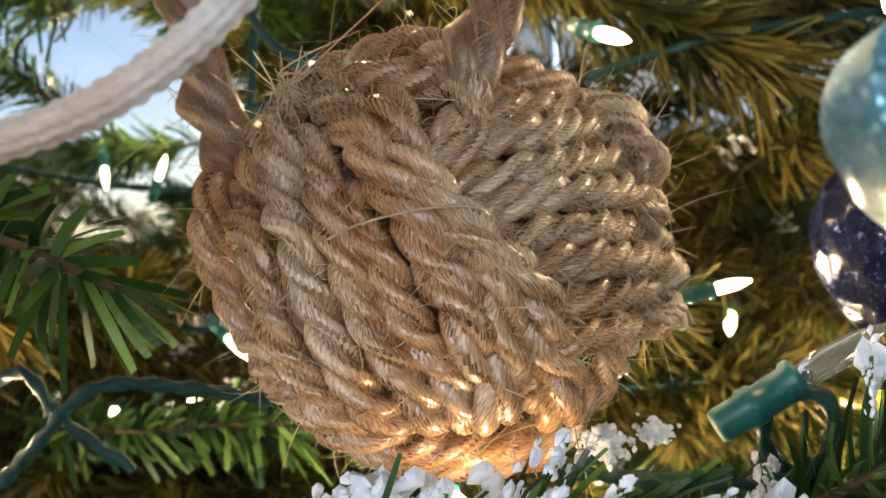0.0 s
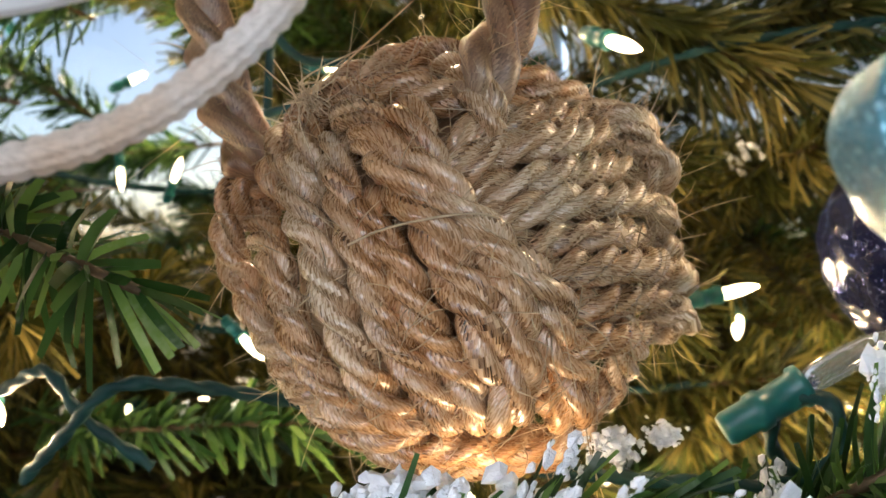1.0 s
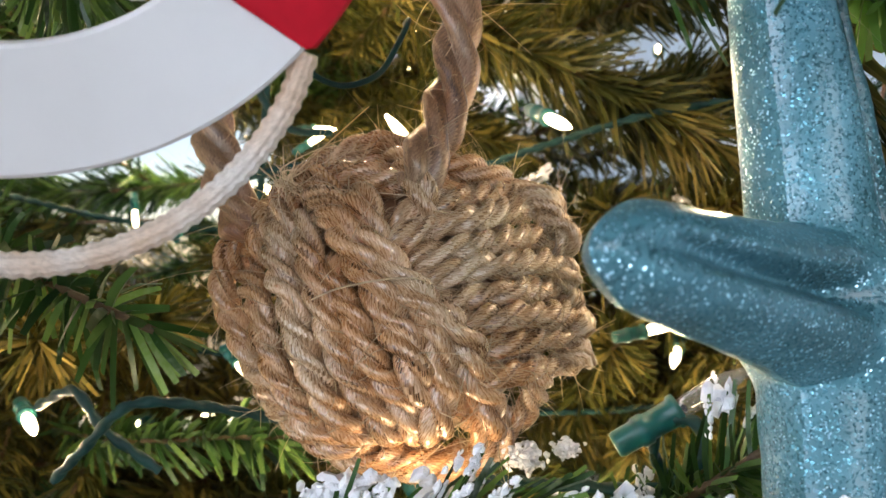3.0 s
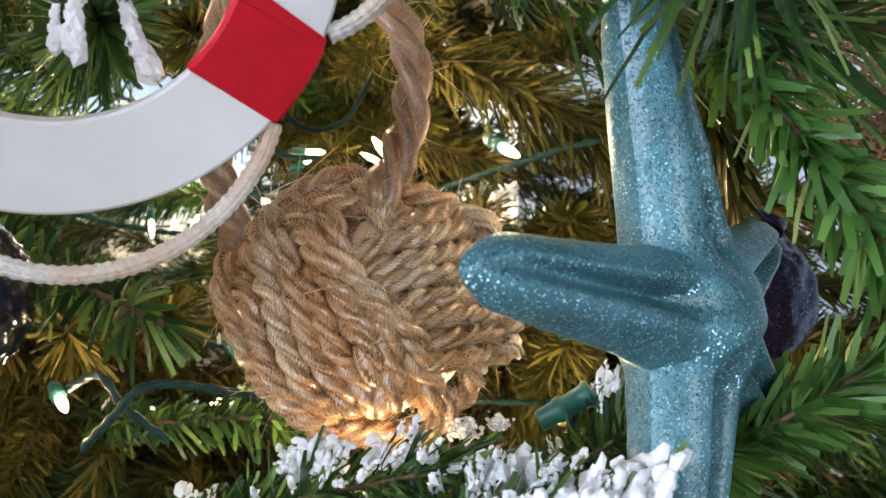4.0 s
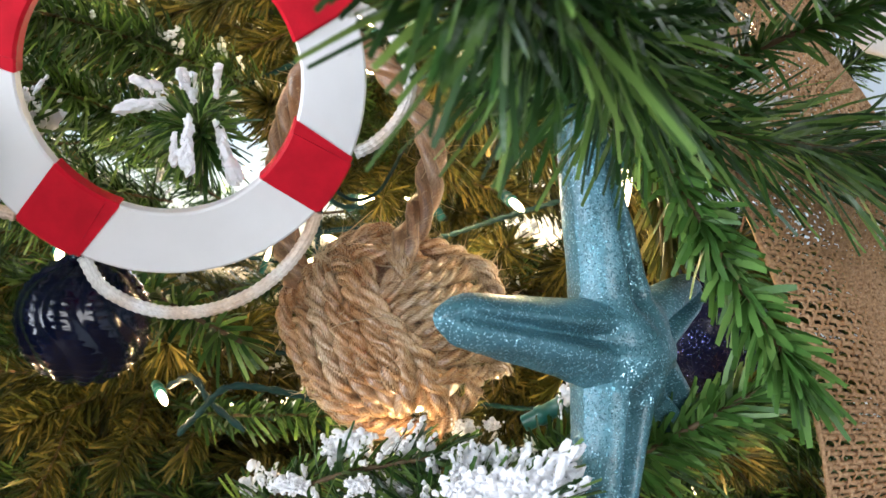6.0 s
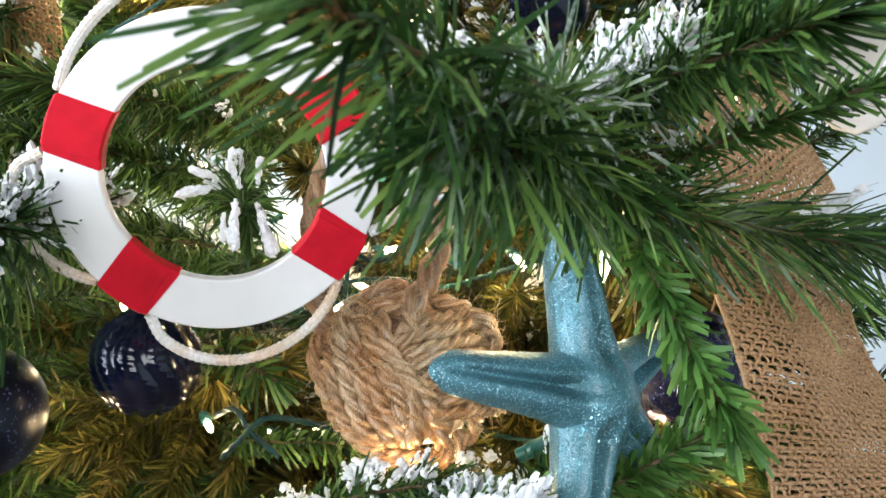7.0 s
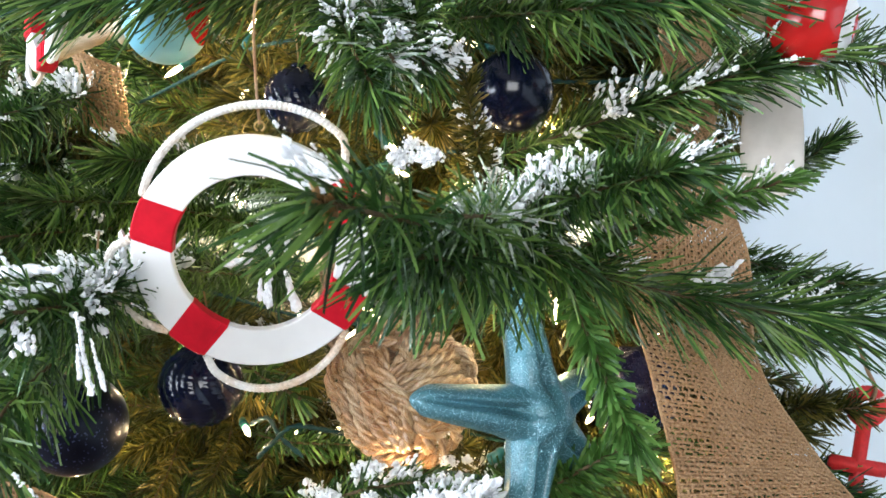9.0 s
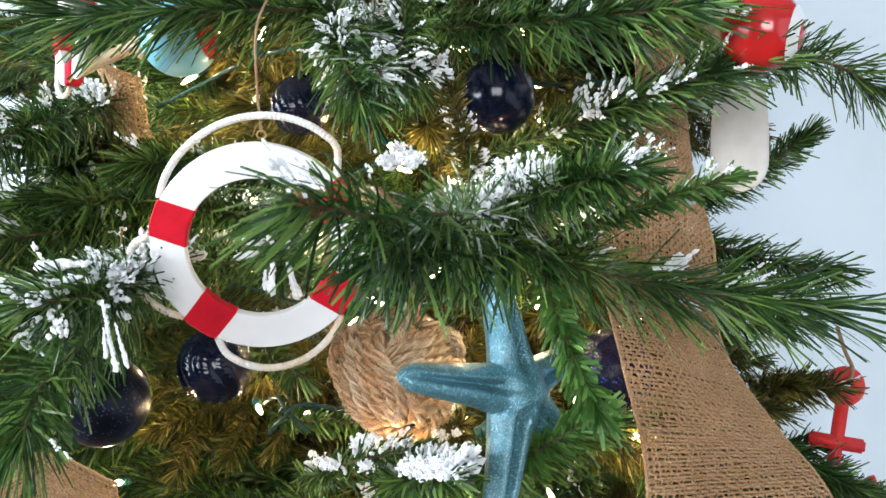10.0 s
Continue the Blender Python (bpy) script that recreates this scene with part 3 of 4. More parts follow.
branch([tw([(0.02, 0.25, 1.19), (0.051, 0.20, 1.219), (0.108, 0.165, 1.262), (0.146, 0.155, 1.285)], 0.020, 0.0014, 3800)], NEEDLE, 33)
branch([tw([(-0.16, 0.20, 1.318), (-0.10, 0.165, 1.309), (-0.078, 0.154, 1.302), (-0.056, 0.152, 1.293)], 0.015, 0.0021, 2000, angle=(62, 98))], NEEDLE, 34, 0.01, 0.0010)
branch([tw([(-0.16, 0.33, 1.236), (-0.113, 0.29, 1.240), (-0.067, 0.27, 1.246), (-0.038, 0.26, 1.248)], 0.016, 0.0020, 2400)], NEEDLE, 35, 0.01, 0.0010)
branch([tw([(-0.06, 0.45, 1.47), (0.0, 0.38, 1.430), (0.065, 0.33, 1.392), (0.125, 0.29, 1.350)], 0.032, 0.0014, 4400, angle=(25, 60))], NEEDLE_OLIVE_LIT, 36)
branch([tw([(0.04, 0.20, 1.236), (0.053, 0.165, 1.246), (0.064, 0.14, 1.262), (0.078, 0.13, 1.275)], 0.016, 0.0013, 3000)], NEEDLE, 37, 0.02, 0.0010)
branch([tw([(-0.12, 0.28, 1.41), (-0.085, 0.16, 1.382), (-0.050, 0.088, 1.362)], 0.020, 0.0013, 2800)], NEEDLE, 38, 0.02, 0.0014)
branch([tw([(-0.26, 0.28, 1.50), (-0.235, 0.10, 1.440), (-0.236, 0.05, 1.402)], 0.028, 0.0013, 4200)], NEEDLE, 39, 0.08, 0.0015)
branch([tw([(-0.20, 0.26, 1.395), (-0.219, 0.12, 1.378), (-0.240, 0.07, 1.366)], 0.026, 0.0013, 4200)], NEEDLE, 40, 0.05, 0.0014)

branch([tw([(-0.05, 0.42, 1.42), (0.0, 0.32, 1.440), (0.02, 0.25, 1.445)], 0.020, 0.0014, 5200)], NEEDLE_OLIVE_LIT, 41)
branch([tw([(-0.04, 0.42, 1.47), (-0.02, 0.32, 1.475), (-0.01, 0.24, 1.470)], 0.020, 0.0014, 5200)], NEEDLE_OLIVE_LIT, 42)

branch([tw([(-0.15, 0.36, 1.395), (-0.19, 0.22, 1.405), (-0.215, 0.12, 1.398)], 0.028, 0.0014, 4600)], NEEDLE, 46, 0.015)
branch([tw([(-0.12, 0.36, 1.43), (-0.16, 0.24, 1.435), (-0.185, 0.15, 1.428)], 0.026, 0.0014, 4600)], NEEDLE, 47, 0.015)
branch([tw([(-0.18, 0.36, 1.36), (-0.215, 0.24, 1.362), (-0.235, 0.14, 1.352)], 0.028, 0.0014, 4600)], NEEDLE, 48, 0.01)
branch([tw([(-0.20, 0.38, 1.44), (-0.25, 0.26, 1.45), (-0.27, 0.17, 1.445)], 0.028, 0.0014, 4600)], NEEDLE_OLIVE_LIT, 49, 0.01)
branch([tw([(0.090, 0.08, 1.392), (0.075, 0.03, 1.394), (0.062, -0.02, 1.390)], 0.026, 0.0011, 1900, angle=(35, 85))], NEEDLE_DUST, 50, 0.03, 0.0009)
branch([tw([(0.03, 0.12, 1.384), (0.06, 0.07, 1.398), (0.10, 0.035, 1.410)], 0.021, 0.0011, 2400, angle=(40, 85))], NEEDLE_DUST, 51, 0.08, 0.0010)
branch([tw([(-0.02, 0.14, 1.525), (-0.005, 0.09, 1.490), (0.012, 0.06, 1.465)], 0.024, 0.0012, 1800)], NEEDLE_DUST, 52, 0.08, 0.0010)
branch([tw([(-0.135, 0.09, 1.362), (-0.118, 0.02, 1.350), (-0.128, -0.015, 1.344)], 0.027, 0.0012, 1700, angle=(35, 85))], NEEDLE_DUST, 53, 0.10, 0.0012)
branch([tw([(-0.10, 0.40, 1.40), (-0.085, 0.30, 1.405), (-0.078, 0.235, 1.400)], 0.022, 0.0014, 5000)], NEEDLE_OLIVE_LIT, 54, 0.02)
branch([tw([(-0.24, 0.36, 1.44), (-0.265, 0.25, 1.435), (-0.262, 0.17, 1.425)], 0.028, 0.0014, 4800)], NEEDLE, 55, 0.02)
branch([tw([(-0.28, 0.38, 1.41), (-0.30, 0.27, 1.408), (-0.298, 0.19, 1.40)], 0.028, 0.0014, 4800)], NEEDLE, 56, 0.01)
branch([tw([(0.04, 0.46, 1.38), (0.11, 0.37, 1.395), (0.155, 0.32, 1.392)], 0.024, 0.0014, 4800)], NEEDLE_OLIVE_LIT, 57)
branch([tw([(0.04, 0.46, 1.43), (0.10, 0.38, 1.44), (0.15, 0.33, 1.432)], 0.024, 0.0014, 4800)], NEEDLE_OLIVE_LIT, 58)
branch([tw([(0.04, 0.48, 1.48), (0.10, 0.40, 1.49), (0.155, 0.34, 1.480)], 0.024, 0.0014, 4800)], NEEDLE, 59)
branch([tw([(0.088, 0.170, 1.395), (0.097, 0.156, 1.368), (0.103, 0.150, 1.335)], 0.015, 0.0018, 3200, angle=(20, 55))], NEEDLE_OLIVE_LIT, 61)
BROWN = needle_material("brown_paper_tip", (0.16, 0.08, 0.03), (0.34, 0.19, 0.07), (0.5, 0.32, 0.14), 0.1)
branch([tw([(0.0335, -0.076, 1.388), (0.030, -0.086, 1.388)], 0.0065, 0.0018, 3800, angle=(20, 80))], BROWN, 43)
branch([tw([(0.138, 0.002, 1.413), (0.1425, -0.003, 1.414)], 0.0035, 0.0014, 3000)], BROWN, 44)
branch([tw([(-0.120, -0.02, 1.342), (-0.1225, -0.026, 1.342)], 0.004, 0.0014, 3000)], BROWN, 45)

# unseen branches added round the side towards the window, to shade the lower left
for k in range(9):
    z, x = 1.17 + 0.028 * k, -0.31 - 0.03 * (k % 3)
    branch([tw([(x + 0.10, 0.36, z + 0.03), (x + 0.03, 0.20, z), (x, -0.05 + 0.025 * (k % 2), z + 0.01)], 0.030, 0.0015, 4200)], NEEDLE, 80 + k)
snowy = branch([tw([(0.0, 0.16, 1.232), (0.03, 0.09, 1.252), (0.062, 0.054, 1.264)], 0.017, 0.0015, 2600)], NEEDLE, 60, 0.05, 0.0014)


def snow_clump(at, r, seed, parent=snowy):
    """A crumbly clot of flocking."""
    rng = np.random.default_rng(seed)
    k = 170
    c = np.array(at) + rng.normal(0, 1, (k, 3)) * np.array([0.55, 0.4, 0.38]) * r
    v, f = blobs(c, rng.normal(size=(k, 3)), r * rng.uniform(0.09, 0.26, k), rng, 1.25, 0.3)
    put("snow", mesh_of("snow", v, f, SNOW, False), parent, "white clot of flocked snow", kind="stuff")


def snow_stick(a, b, r, seed, parent=snowy):
    """A needle buried in flocking, thicker to its tip."""
    rng = np.random.default_rng(seed)
    k = 60
    s = np.linspace(0, 1, k)[:, None]
    c = np.array(a) * (1 - s) + np.array(b) * s + rng.normal(0, 0.22 * r, (k, 3))
    way = np.repeat((np.array(b) - np.array(a))[None], k, 0)
    v, f = blobs(c, way, r * (0.45 + 0.55 * s[:, 0]) * rng.uniform(0.6, 1.1, k), rng, 1.5, 0.25)
    put("snow", mesh_of("snow", v, f, SNOW, False), parent, "needle coated in white flocking", kind="stuff")


for k, (x, y, z, r) in enumerate([(-0.0085, 0.136, 1.2610, 0.0058), (-0.014, 0.138, 1.2585, 0.0045), (0.030, 0.1636, 1.2640, 0.0038), (0.040, 0.166, 1.2655, 0.0026)]):
    snow_clump((x, y, z), r, 100 + k)
for k, (x, y, z, r) in enumerate([(0.038, 0.058, 1.2660, 0.0045), (0.046, 0.056, 1.2670, 0.0060), (0.054, 0.055, 1.2675, 0.0060), (0.062, 0.055, 1.2670, 0.0050)]):
    snow_clump((x, y, z), r, 110 + k)
snow_stick((0.062, 0.055, 1.266), (0.0645, 0.052, 1.2765), 0.0013, 120)
snow_stick((0.066, 0.055, 1.264), (0.071, 0.053, 1.2725), 0.0012, 121)
snow_clump((-0.022, 0.11, 1.251), 0.0040, 122)
snow_clump((0.002, 0.1, 1.255), 0.0035, 123)
for k, (a, b, r) in enumerate([((-0.048, 0.072, 1.366), (-0.0455, 0.066, 1.351), 0.0021), ((-0.042, 0.079, 1.365), (-0.0345, 0.076, 1.349), 0.0022), ((-0.053, 0.074, 1.362), (-0.051, 0.070, 1.352), 0.0013),
                               ((-0.060, 0.076, 1.371), (-0.068, 0.071, 1.368), 0.0018), ((-0.060, 0.078, 1.376), (-0.066, 0.074, 1.377), 0.0016), ((-0.050, 0.080, 1.372), (-0.052, 0.074, 1.380), 0.0013), ((-0.044, 0.082, 1.374), (-0.042, 0.078, 1.382), 0.0012)]):
    snow_stick(a, b, r, 130 + k)
for k, (a, b, r) in enumerate([((-0.083, -0.03, 1.346), (-0.074, -0.03, 1.316), 0.0013), ((-0.077, -0.028, 1.336), (-0.070, -0.028, 1.318), 0.0010), ((-0.080, -0.032, 1.334), (-0.078, -0.032, 1.322), 0.0009),
                               ((-0.104, -0.01, 1.362), (-0.131, -0.01, 1.359), 0.0026), ((-0.108, -0.01, 1.355), (-0.130, -0.014, 1.350), 0.0018), ((-0.115, -0.01, 1.349), (-0.136, -0.01, 1.343), 0.0028)]):
    snow_stick(a, b, r, 140 + k)
for k, (x, y, z, r) in enumerate([(0.0136, 0.0747, 1.4236, 0.0050), (0.029, 0.066, 1.4235, 0.0050), (0.018, 0.076, 1.431, 0.0035)]):
    snow_clump((x, y, z), r, 150 + k)

# the bulk of the tree: a few kinds of side branches, each used many times round the trunk
KINDS = []
for k in range(7):
    rng = np.random.default_rng(70 + k)
    twigs = [tw([(0, 0, 0), (0.13, 0, -0.006), (0.27, 0, 0.012)], 0.021, 0.0015, 3600, bare=0.15)]
    for j in range(6):
        x = 0.05 + 0.032 * j
        side = 1 if j % 2 else -1
        ln = 0.11 - 0.009 * j
        up = rng.uniform(-0.02, 0.03)
        twigs.append(tw([(x, 0, 0), (x + ln * 0.5, side * ln * 0.42, up * 0.6), (x + ln * 0.95, side * ln * 0.7, up)], 0.020, 0.0015, 3600))
    V, F, lines = needles(twigs, rng)
    sv, sf = snow_on(lines, 0.02, rng, 0.0014)
    stem_v, stem_f, off = [], [], 0
    for q in twigs:
        me = rope_mesh("stem", q["path"], 0.0012, STEM, 2, 0.006, 6, 0.006, 0.2)
        v = np.array([a.co[:] for a in me.vertices])
        f = np.array([a.vertices[:] for a in me.polygons])
        stem_v.append(v), stem_f.append(f + off)
        off += len(v)
        bpy.data.meshes.remove(me)
    KINDS.append((mesh_of("branch", np.vstack(stem_v), np.vstack(stem_f), STEM), mesh_of("needles", V, F, NEEDLE_OLIVE_LIT if k < 5 else NEEDLE, False), mesh_of("snow", sv, sf, SNOW, False)))


def clear_of(x, y, z):
    """Keeps the bulk behind the hung things and the branches that reach out."""
    if -0.16 < x < 0.30 and z < 1.62:
        return y > 0.27
    return y > 0.20 + 0.6 * max(0, abs(x - 0.05) - 0.25)


GAPS = [((0.0, 0.0, 1.3), q) for q in ((-0.46, 1.0, 1.51), (0.12, 1.0, 1.52), (0.23, 1.0, 1.45))]


def shuts_gap(tip, base):
    """Whether a branch from base to tip would hang in one of the gaps through which the window shows."""
    for k, (a, b) in enumerate(GAPS):
        a, b = np.array(a), np.array(b)
        d = (b - a) / np.linalg.norm(b - a)
        for f in (1.0, 0.8, 0.6, 0.4):
            q = base + (tip - base) * f
            if np.linalg.norm((q - a) - d * ((q - a) @ d)) < (0.07 if k == 0 else 0.045):
                return True
    return False


rng = np.random.default_rng(5)
placed = 0
while placed < 330:
    tip = np.array([rng.uniform(-0.72, 0.34), rng.uniform(0.24, 0.58), rng.uniform(0.92, 1.85)])
    if placed > 210:
        tip[1] += 0.2
    if tip[0] > 0.30 - 0.25 * (tip[2] - 1.3) or not clear_of(*tip):
        continue
    base = np.array([trunk_x, trunk_y if placed <= 210 else tip[1] + 0.25, tip[2] - 0.05])
    way = tip - base
    way[2] += 0.03
    if np.linalg.norm(way[:2]) < 0.12:
        continue
    if shuts_gap(tip, base):
        continue
    yaw = math.degrees(math.atan2(way[1], way[0])) + rng.uniform(-25, 25)
    me = KINDS[placed % 7]
    s = rng.uniform(0.85, 1.1)
    m = pose(*tip, 0, -rng.uniform(-18, 22), yaw) @ pose(-0.27 * s, 0, 0, rng.uniform(-40, 40)) @ Matrix.Scale(s, 4)
    st = put("branch", me[0], tree)
    st.matrix_local = m
    put("needles", me[1], st, kind="stuff")
    if placed % 3 == 0:
        put("snow", me[2], st, "white flocked snow", kind="stuff")
    placed += 1


# ---------------------------------------------------------------- string lights
lights = thing("string_lights", "warm white string lights on dark green wire", "string lights")


def light_wire(points, twist=True):
    if twist:
        put("wire", rope_mesh("wire", points, 0.0017, WIRE, 2, 0.016, 14, 0.0012, 0.35), lights)
    else:
        put("wire", tube("wire", points, 0.0013, WIRE, 8, 0.002), lights)


SOCKET_ME = None


def light_bulb(at, to, glow=0.0, lit=True, size=1.0):
    """A mini light: ribbed socket, glass bulb with a pointed tip; glow: watts of its lamp."""
    global SOCKET_ME
    at, to = Vector(at), Vector(to)
    q = (to - at).to_track_quat("Z", "Y").to_matrix().to_4x4()
    m = Matrix.Translation(at) @ q @ Matrix.Scale(size, 4)
    if SOCKET_ME is None:
        bm = lathe([(0, 0), (0.0030, 0), (0.0034, 0.001), (0.0034, 0.006), (0.0040, 0.0065), (0.0040, 0.009), (0.0034, 0.0095), (0.0036, 0.016), (0.0043, 0.0165), (0.0043, 0.018), (0.003, 0.0182), (0, 0.0182)], 20)
        s = bpy.data.meshes.new("socket")
        bm.to_mesh(s)
        bm.free()
        s.polygons.foreach_set("use_smooth", [True] * len(s.polygons))
        s.materials.append(SOCKET)
        meshes = [s]
        for mat in (LIT, CLEAR):
            bm = lathe([(0, 0.0183), (0.0022, 0.0183), (0.0027, 0.021), (0.0028, 0.027), (0.0024, 0.032), (0.0014, 0.036), (0.0006, 0.0385), (0, 0.039)], 18)
            g = bpy.data.meshes.new("bulb")
            bm.to_mesh(g)
            bm.free()
            g.polygons.foreach_set("use_smooth", [True] * len(g.polygons))
            g.materials.append(mat)
            meshes.append(g)
        SOCKET_ME = meshes
    so = put("socket", SOCKET_ME[0], lights)
    so.matrix_local = m
    put("bulb", SOCKET_ME[1 if lit else 2], so, "glowing warm bulb" if lit else "clear glass bulb")
    if glow:
        d = bpy.data.lights.new("bulb_glow", "POINT")
        d.energy, d.color, d.shadow_soft_size = glow, (1.0, 0.70, 0.36), 0.003
        new("bulb_glow", d).location = m @ Vector((0, 0, 0.041 * 1.0))


# wires and bulbs by the knot
light_wire([(0.02, 0.20, 1.250), (0.045, 0.168, 1.256), (0.062, 0.160, 1.258), (0.071, 0.160, 1.265), (0.070, 0.164, 1.273), (0.062, 0.168, 1.270), (0.066, 0.175, 1.258), (0.09, 0.19, 1.245)])
light_bulb((0.052, 0.168, 1.266), (0.068, 0.168, 1.2755), 0, False, 1.0)
light_bulb((0.036, 0.138, 1.232), (0.010, 0.146, 1.252), 0.035, True, 0.9)
light_bulb((0.066, 0.25, 1.286), (0.10, 0.26, 1.293), 0.12, True, 0.65)
light_bulb((0.036, 0.245, 1.362), (0.052, 0.212, 1.348), 0.04, True, 0.7)
light_bulb((0.0895, 0.170, 1.384), (0.0855, 0.170, 1.345), 0.12, True, 1.0)
light_wire([(-0.10, 0.20, 1.247), (-0.088, 0.192, 1.258), (-0.075, 0.188, 1.270), (-0.058, 0.192, 1.270), (-0.03, 0.21, 1.262)])
light_wire([(-0.11, 0.21, 1.266), (-0.095, 0.20, 1.272), (-0.085, 0.197, 1.262), (-0.07, 0.20, 1.250)])
light_wire([(-0.060, 0.25, 1.385), (-0.054, 0.24, 1.367), (-0.044, 0.24, 1.354), (-0.03, 0.245, 1.353)], False)
light_wire([(-0.055, 0.25, 1.32), (-0.054, 0.25, 1.35), (-0.052, 0.25, 1.39)], False)
light_wire([(-0.06, 0.25, 1.338), (-0.04, 0.245, 1.342), (-0.02, 0.26, 1.343)], False)
for at in ((-0.035, 0.30, 1.37), (-0.028, 0.31, 1.372), (-0.026, 0.28, 1.36), (-0.093, 0.31, 1.346), (-0.082, 0.25, 1.307), (-0.125, 0.33, 1.31), (-0.045, 0.24, 1.262)):
    light_bulb((at[0] - 0.03 * math.sin(at[0] * 400), at[1] + 0.015, at[2] + 0.03 * math.cos(at[0] * 300)), at, 0.03 if at[0] > -0.08 else 0.0, True, 0.5)
light_bulb((-0.20, 0.27, 1.52), (-0.222, 0.245, 1.492), 0.4, True, 0.7)
light_bulb((-0.13, 0.24, 1.262), (-0.105, 0.205, 1.252), 0.14, True, 0.7)
light_bulb((-0.20, 0.19, 1.205), (-0.195, 0.15, 1.212), 0.2, True, 0.7)
light_bulb((-0.23, 0.24, 1.27), (-0.205, 0.20, 1.262), 0.3, True, 0.7)
light_bulb((-0.155, 0.19, 1.330), (-0.140, 0.165, 1.318), 0.05, True, 0.7)
rng = np.random.default_rng(21)
for k in range(64):
    at = Vector((rng.uniform(-0.45, 0.17), rng.uniform(0.27, 0.50), rng.uniform(1.05, 1.7)))
    to = at + Vector(rng.normal(size=3).tolist())
    light_bulb(at, to, 0.6 if k % 4 == 0 else 0.0, True, 0.75)
for k in range(7):
    z = 1.08 + 0.09 * k
    light_wire([(x, 0.33 + 0.05 * math.sin(9 * x + k), z + 0.05 * x + 0.02 * math.sin(14 * x + 2 * k)) for x in np.linspace(-0.5, 0.14, 14)])


# ---------------------------------------------------------------- rope knot
C = np.array([0.0, 0.181, 1.298])
knot = thing("rope_knot_ornament", "round monkey fist knot of tan manila rope", "ornament", pose(*C))
# added dark ball: stands in for the shade in the gaps between strands
dark_filler = lathe([(0.0330 * math.sin(a), -0.0330 * math.cos(a)) for a in np.linspace(0, math.pi, 17)], 28)
part("dark_filler", dark_filler, MANILA_HANGER, knot)
rope_rng = np.random.default_rng(8)
starts, normals = [], []
# radius and length of one turn of the lay for each lie of strand
LIES = {"down": (0.0039, 0.0225), "over": (0.0046, 0.0255), "across": (0.0034, 0.0225), "round": (0.0039, 0.0230), "crown": (0.0041, 0.0230), "hung": (0.0056, 0.0420)}


def strand(lie, mm, name="strand", mat=MANILA, label="", ends=True, radius=0.0, tufts=100):
    """One pass of the rope: three plies of hairy yarns; mm: its line about the knot's centre."""
    p = np.array(mm, float) / 1000
    if ends:
        p = np.vstack([(p[0] + (p[0] - p[1]) * 0.7) * 0.82, p, (p[-1] + (p[-1] - p[-2]) * 0.7) * 0.82])
    r, lay = LIES[lie]
    r = (radius or r) * rope_rng.uniform(0.96, 1.05)
    if lie == "across":
        p *= 1.022 if len(starts) % 2 else 0.985
    p[1:-1] += rope_rng.normal(0, 0.0003, p[1:-1].shape)
    me = laid_rope(name, p, r, lay, mat, rope_rng)
    put(name, me, knot, label)
    n = len(me.vertices)
    v, nv = np.empty(n * 3, np.float32), np.empty(n * 3, np.float32)
    me.vertices.foreach_get("co", v)
    me.vertices.foreach_get("normal", nv)
    pick = rope_rng.choice(n, tufts)
    starts.append(v.reshape(-1, 3)[pick]), normals.append(nv.reshape(-1, 3)[pick])


strand("down", [(-42, -12, 15), (-44, -13, 7), (-44, -12, -1), (-40, -11, -9), (-37, -10, -16), (-27, -21, -24)])
strand("down", [(-36, -10, 17), (-39, -10, 9), (-35, -22, 1), (-31, -26, -8), (-27, -27, -16), (-21, -27, -24), (-13, -26, -30)])
strand("down", [(-30, -21, 20), (-29, -28, 11), (-25, -33, 3), (-22, -35, -4), (-19, -35, -12), (-15, -34, -20), (-9, -30, -27)])
strand("down", [(-22, -29, 20), (-20, -35, 11), (-17, -38, 3), (-14, -39, -5), (-10, -38, -13), (-6, -36, -20), (-2, -31, -27)])
strand("down", [(-15, -36, 9), (-11, -38, 2), (-8, -39, -4), (-4, -38, -11), (1, -36, -17), (4, -31, -25)])
strand("over", [(-21, -23, 30), (-13, -36, 21), (-10, -40, 14), (-5, -43, 7), (-1, -43, -1), (3, -43, -7), (5, -41, -14)])
strand("over", [(-9, -35, 25), (-5, -40, 16), (0, -43, 9), (5, -43, 4), (9, -43, -3), (9, -41, -10), (10, -39, -17), (9, -35, -24)])
strand("over", [(11, -41, -1), (15, -39, -7), (17, -36, -13), (20, -32, -19), (20, -27, -26)])
strand("across", [(-1, -34, 21), (6, -31, 25), (17, -23, 28), (26, -10, 30), (33, -12, 30), (37, -12, 25)])
strand("across", [(-1, -36, 16), (7, -34, 19), (17, -29, 22), (29, -9, 26), (35, -11, 23), (39, -12, 18)])
strand("across", [(2, -38, 12), (11, -36, 15), (20, -31, 17), (31, -16, 19), (37, -10, 15), (41, -11, 10)])
strand("across", [(6, -39, 7), (15, -36, 10), (24, -30, 11), (34, -17, 12), (40, -11, 8)])
strand("across", [(9, -39, 3), (17, -36, 5), (27, -29, 6), (38, -9, 6), (42, -11, 3)])
strand("across", [(12, -38, -2), (21, -34, 0), (32, -24, 1), (40, -10, 0), (43, -12, -3)])
strand("across", [(15, -36, -8), (25, -31, -6), (35, -19, -5), (41, -11, -6), (44, -13, -9)])
strand("across", [(19, -33, -13), (27, -27, -12), (37, -9, -12), (43, -13, -11)])
strand("round", [(32, -19, -14), (32, -9, -22), (27, -10, -28), (21, -9, -33), (12, -14, -35), (2, -19, -35), (-7, -20, -34)])
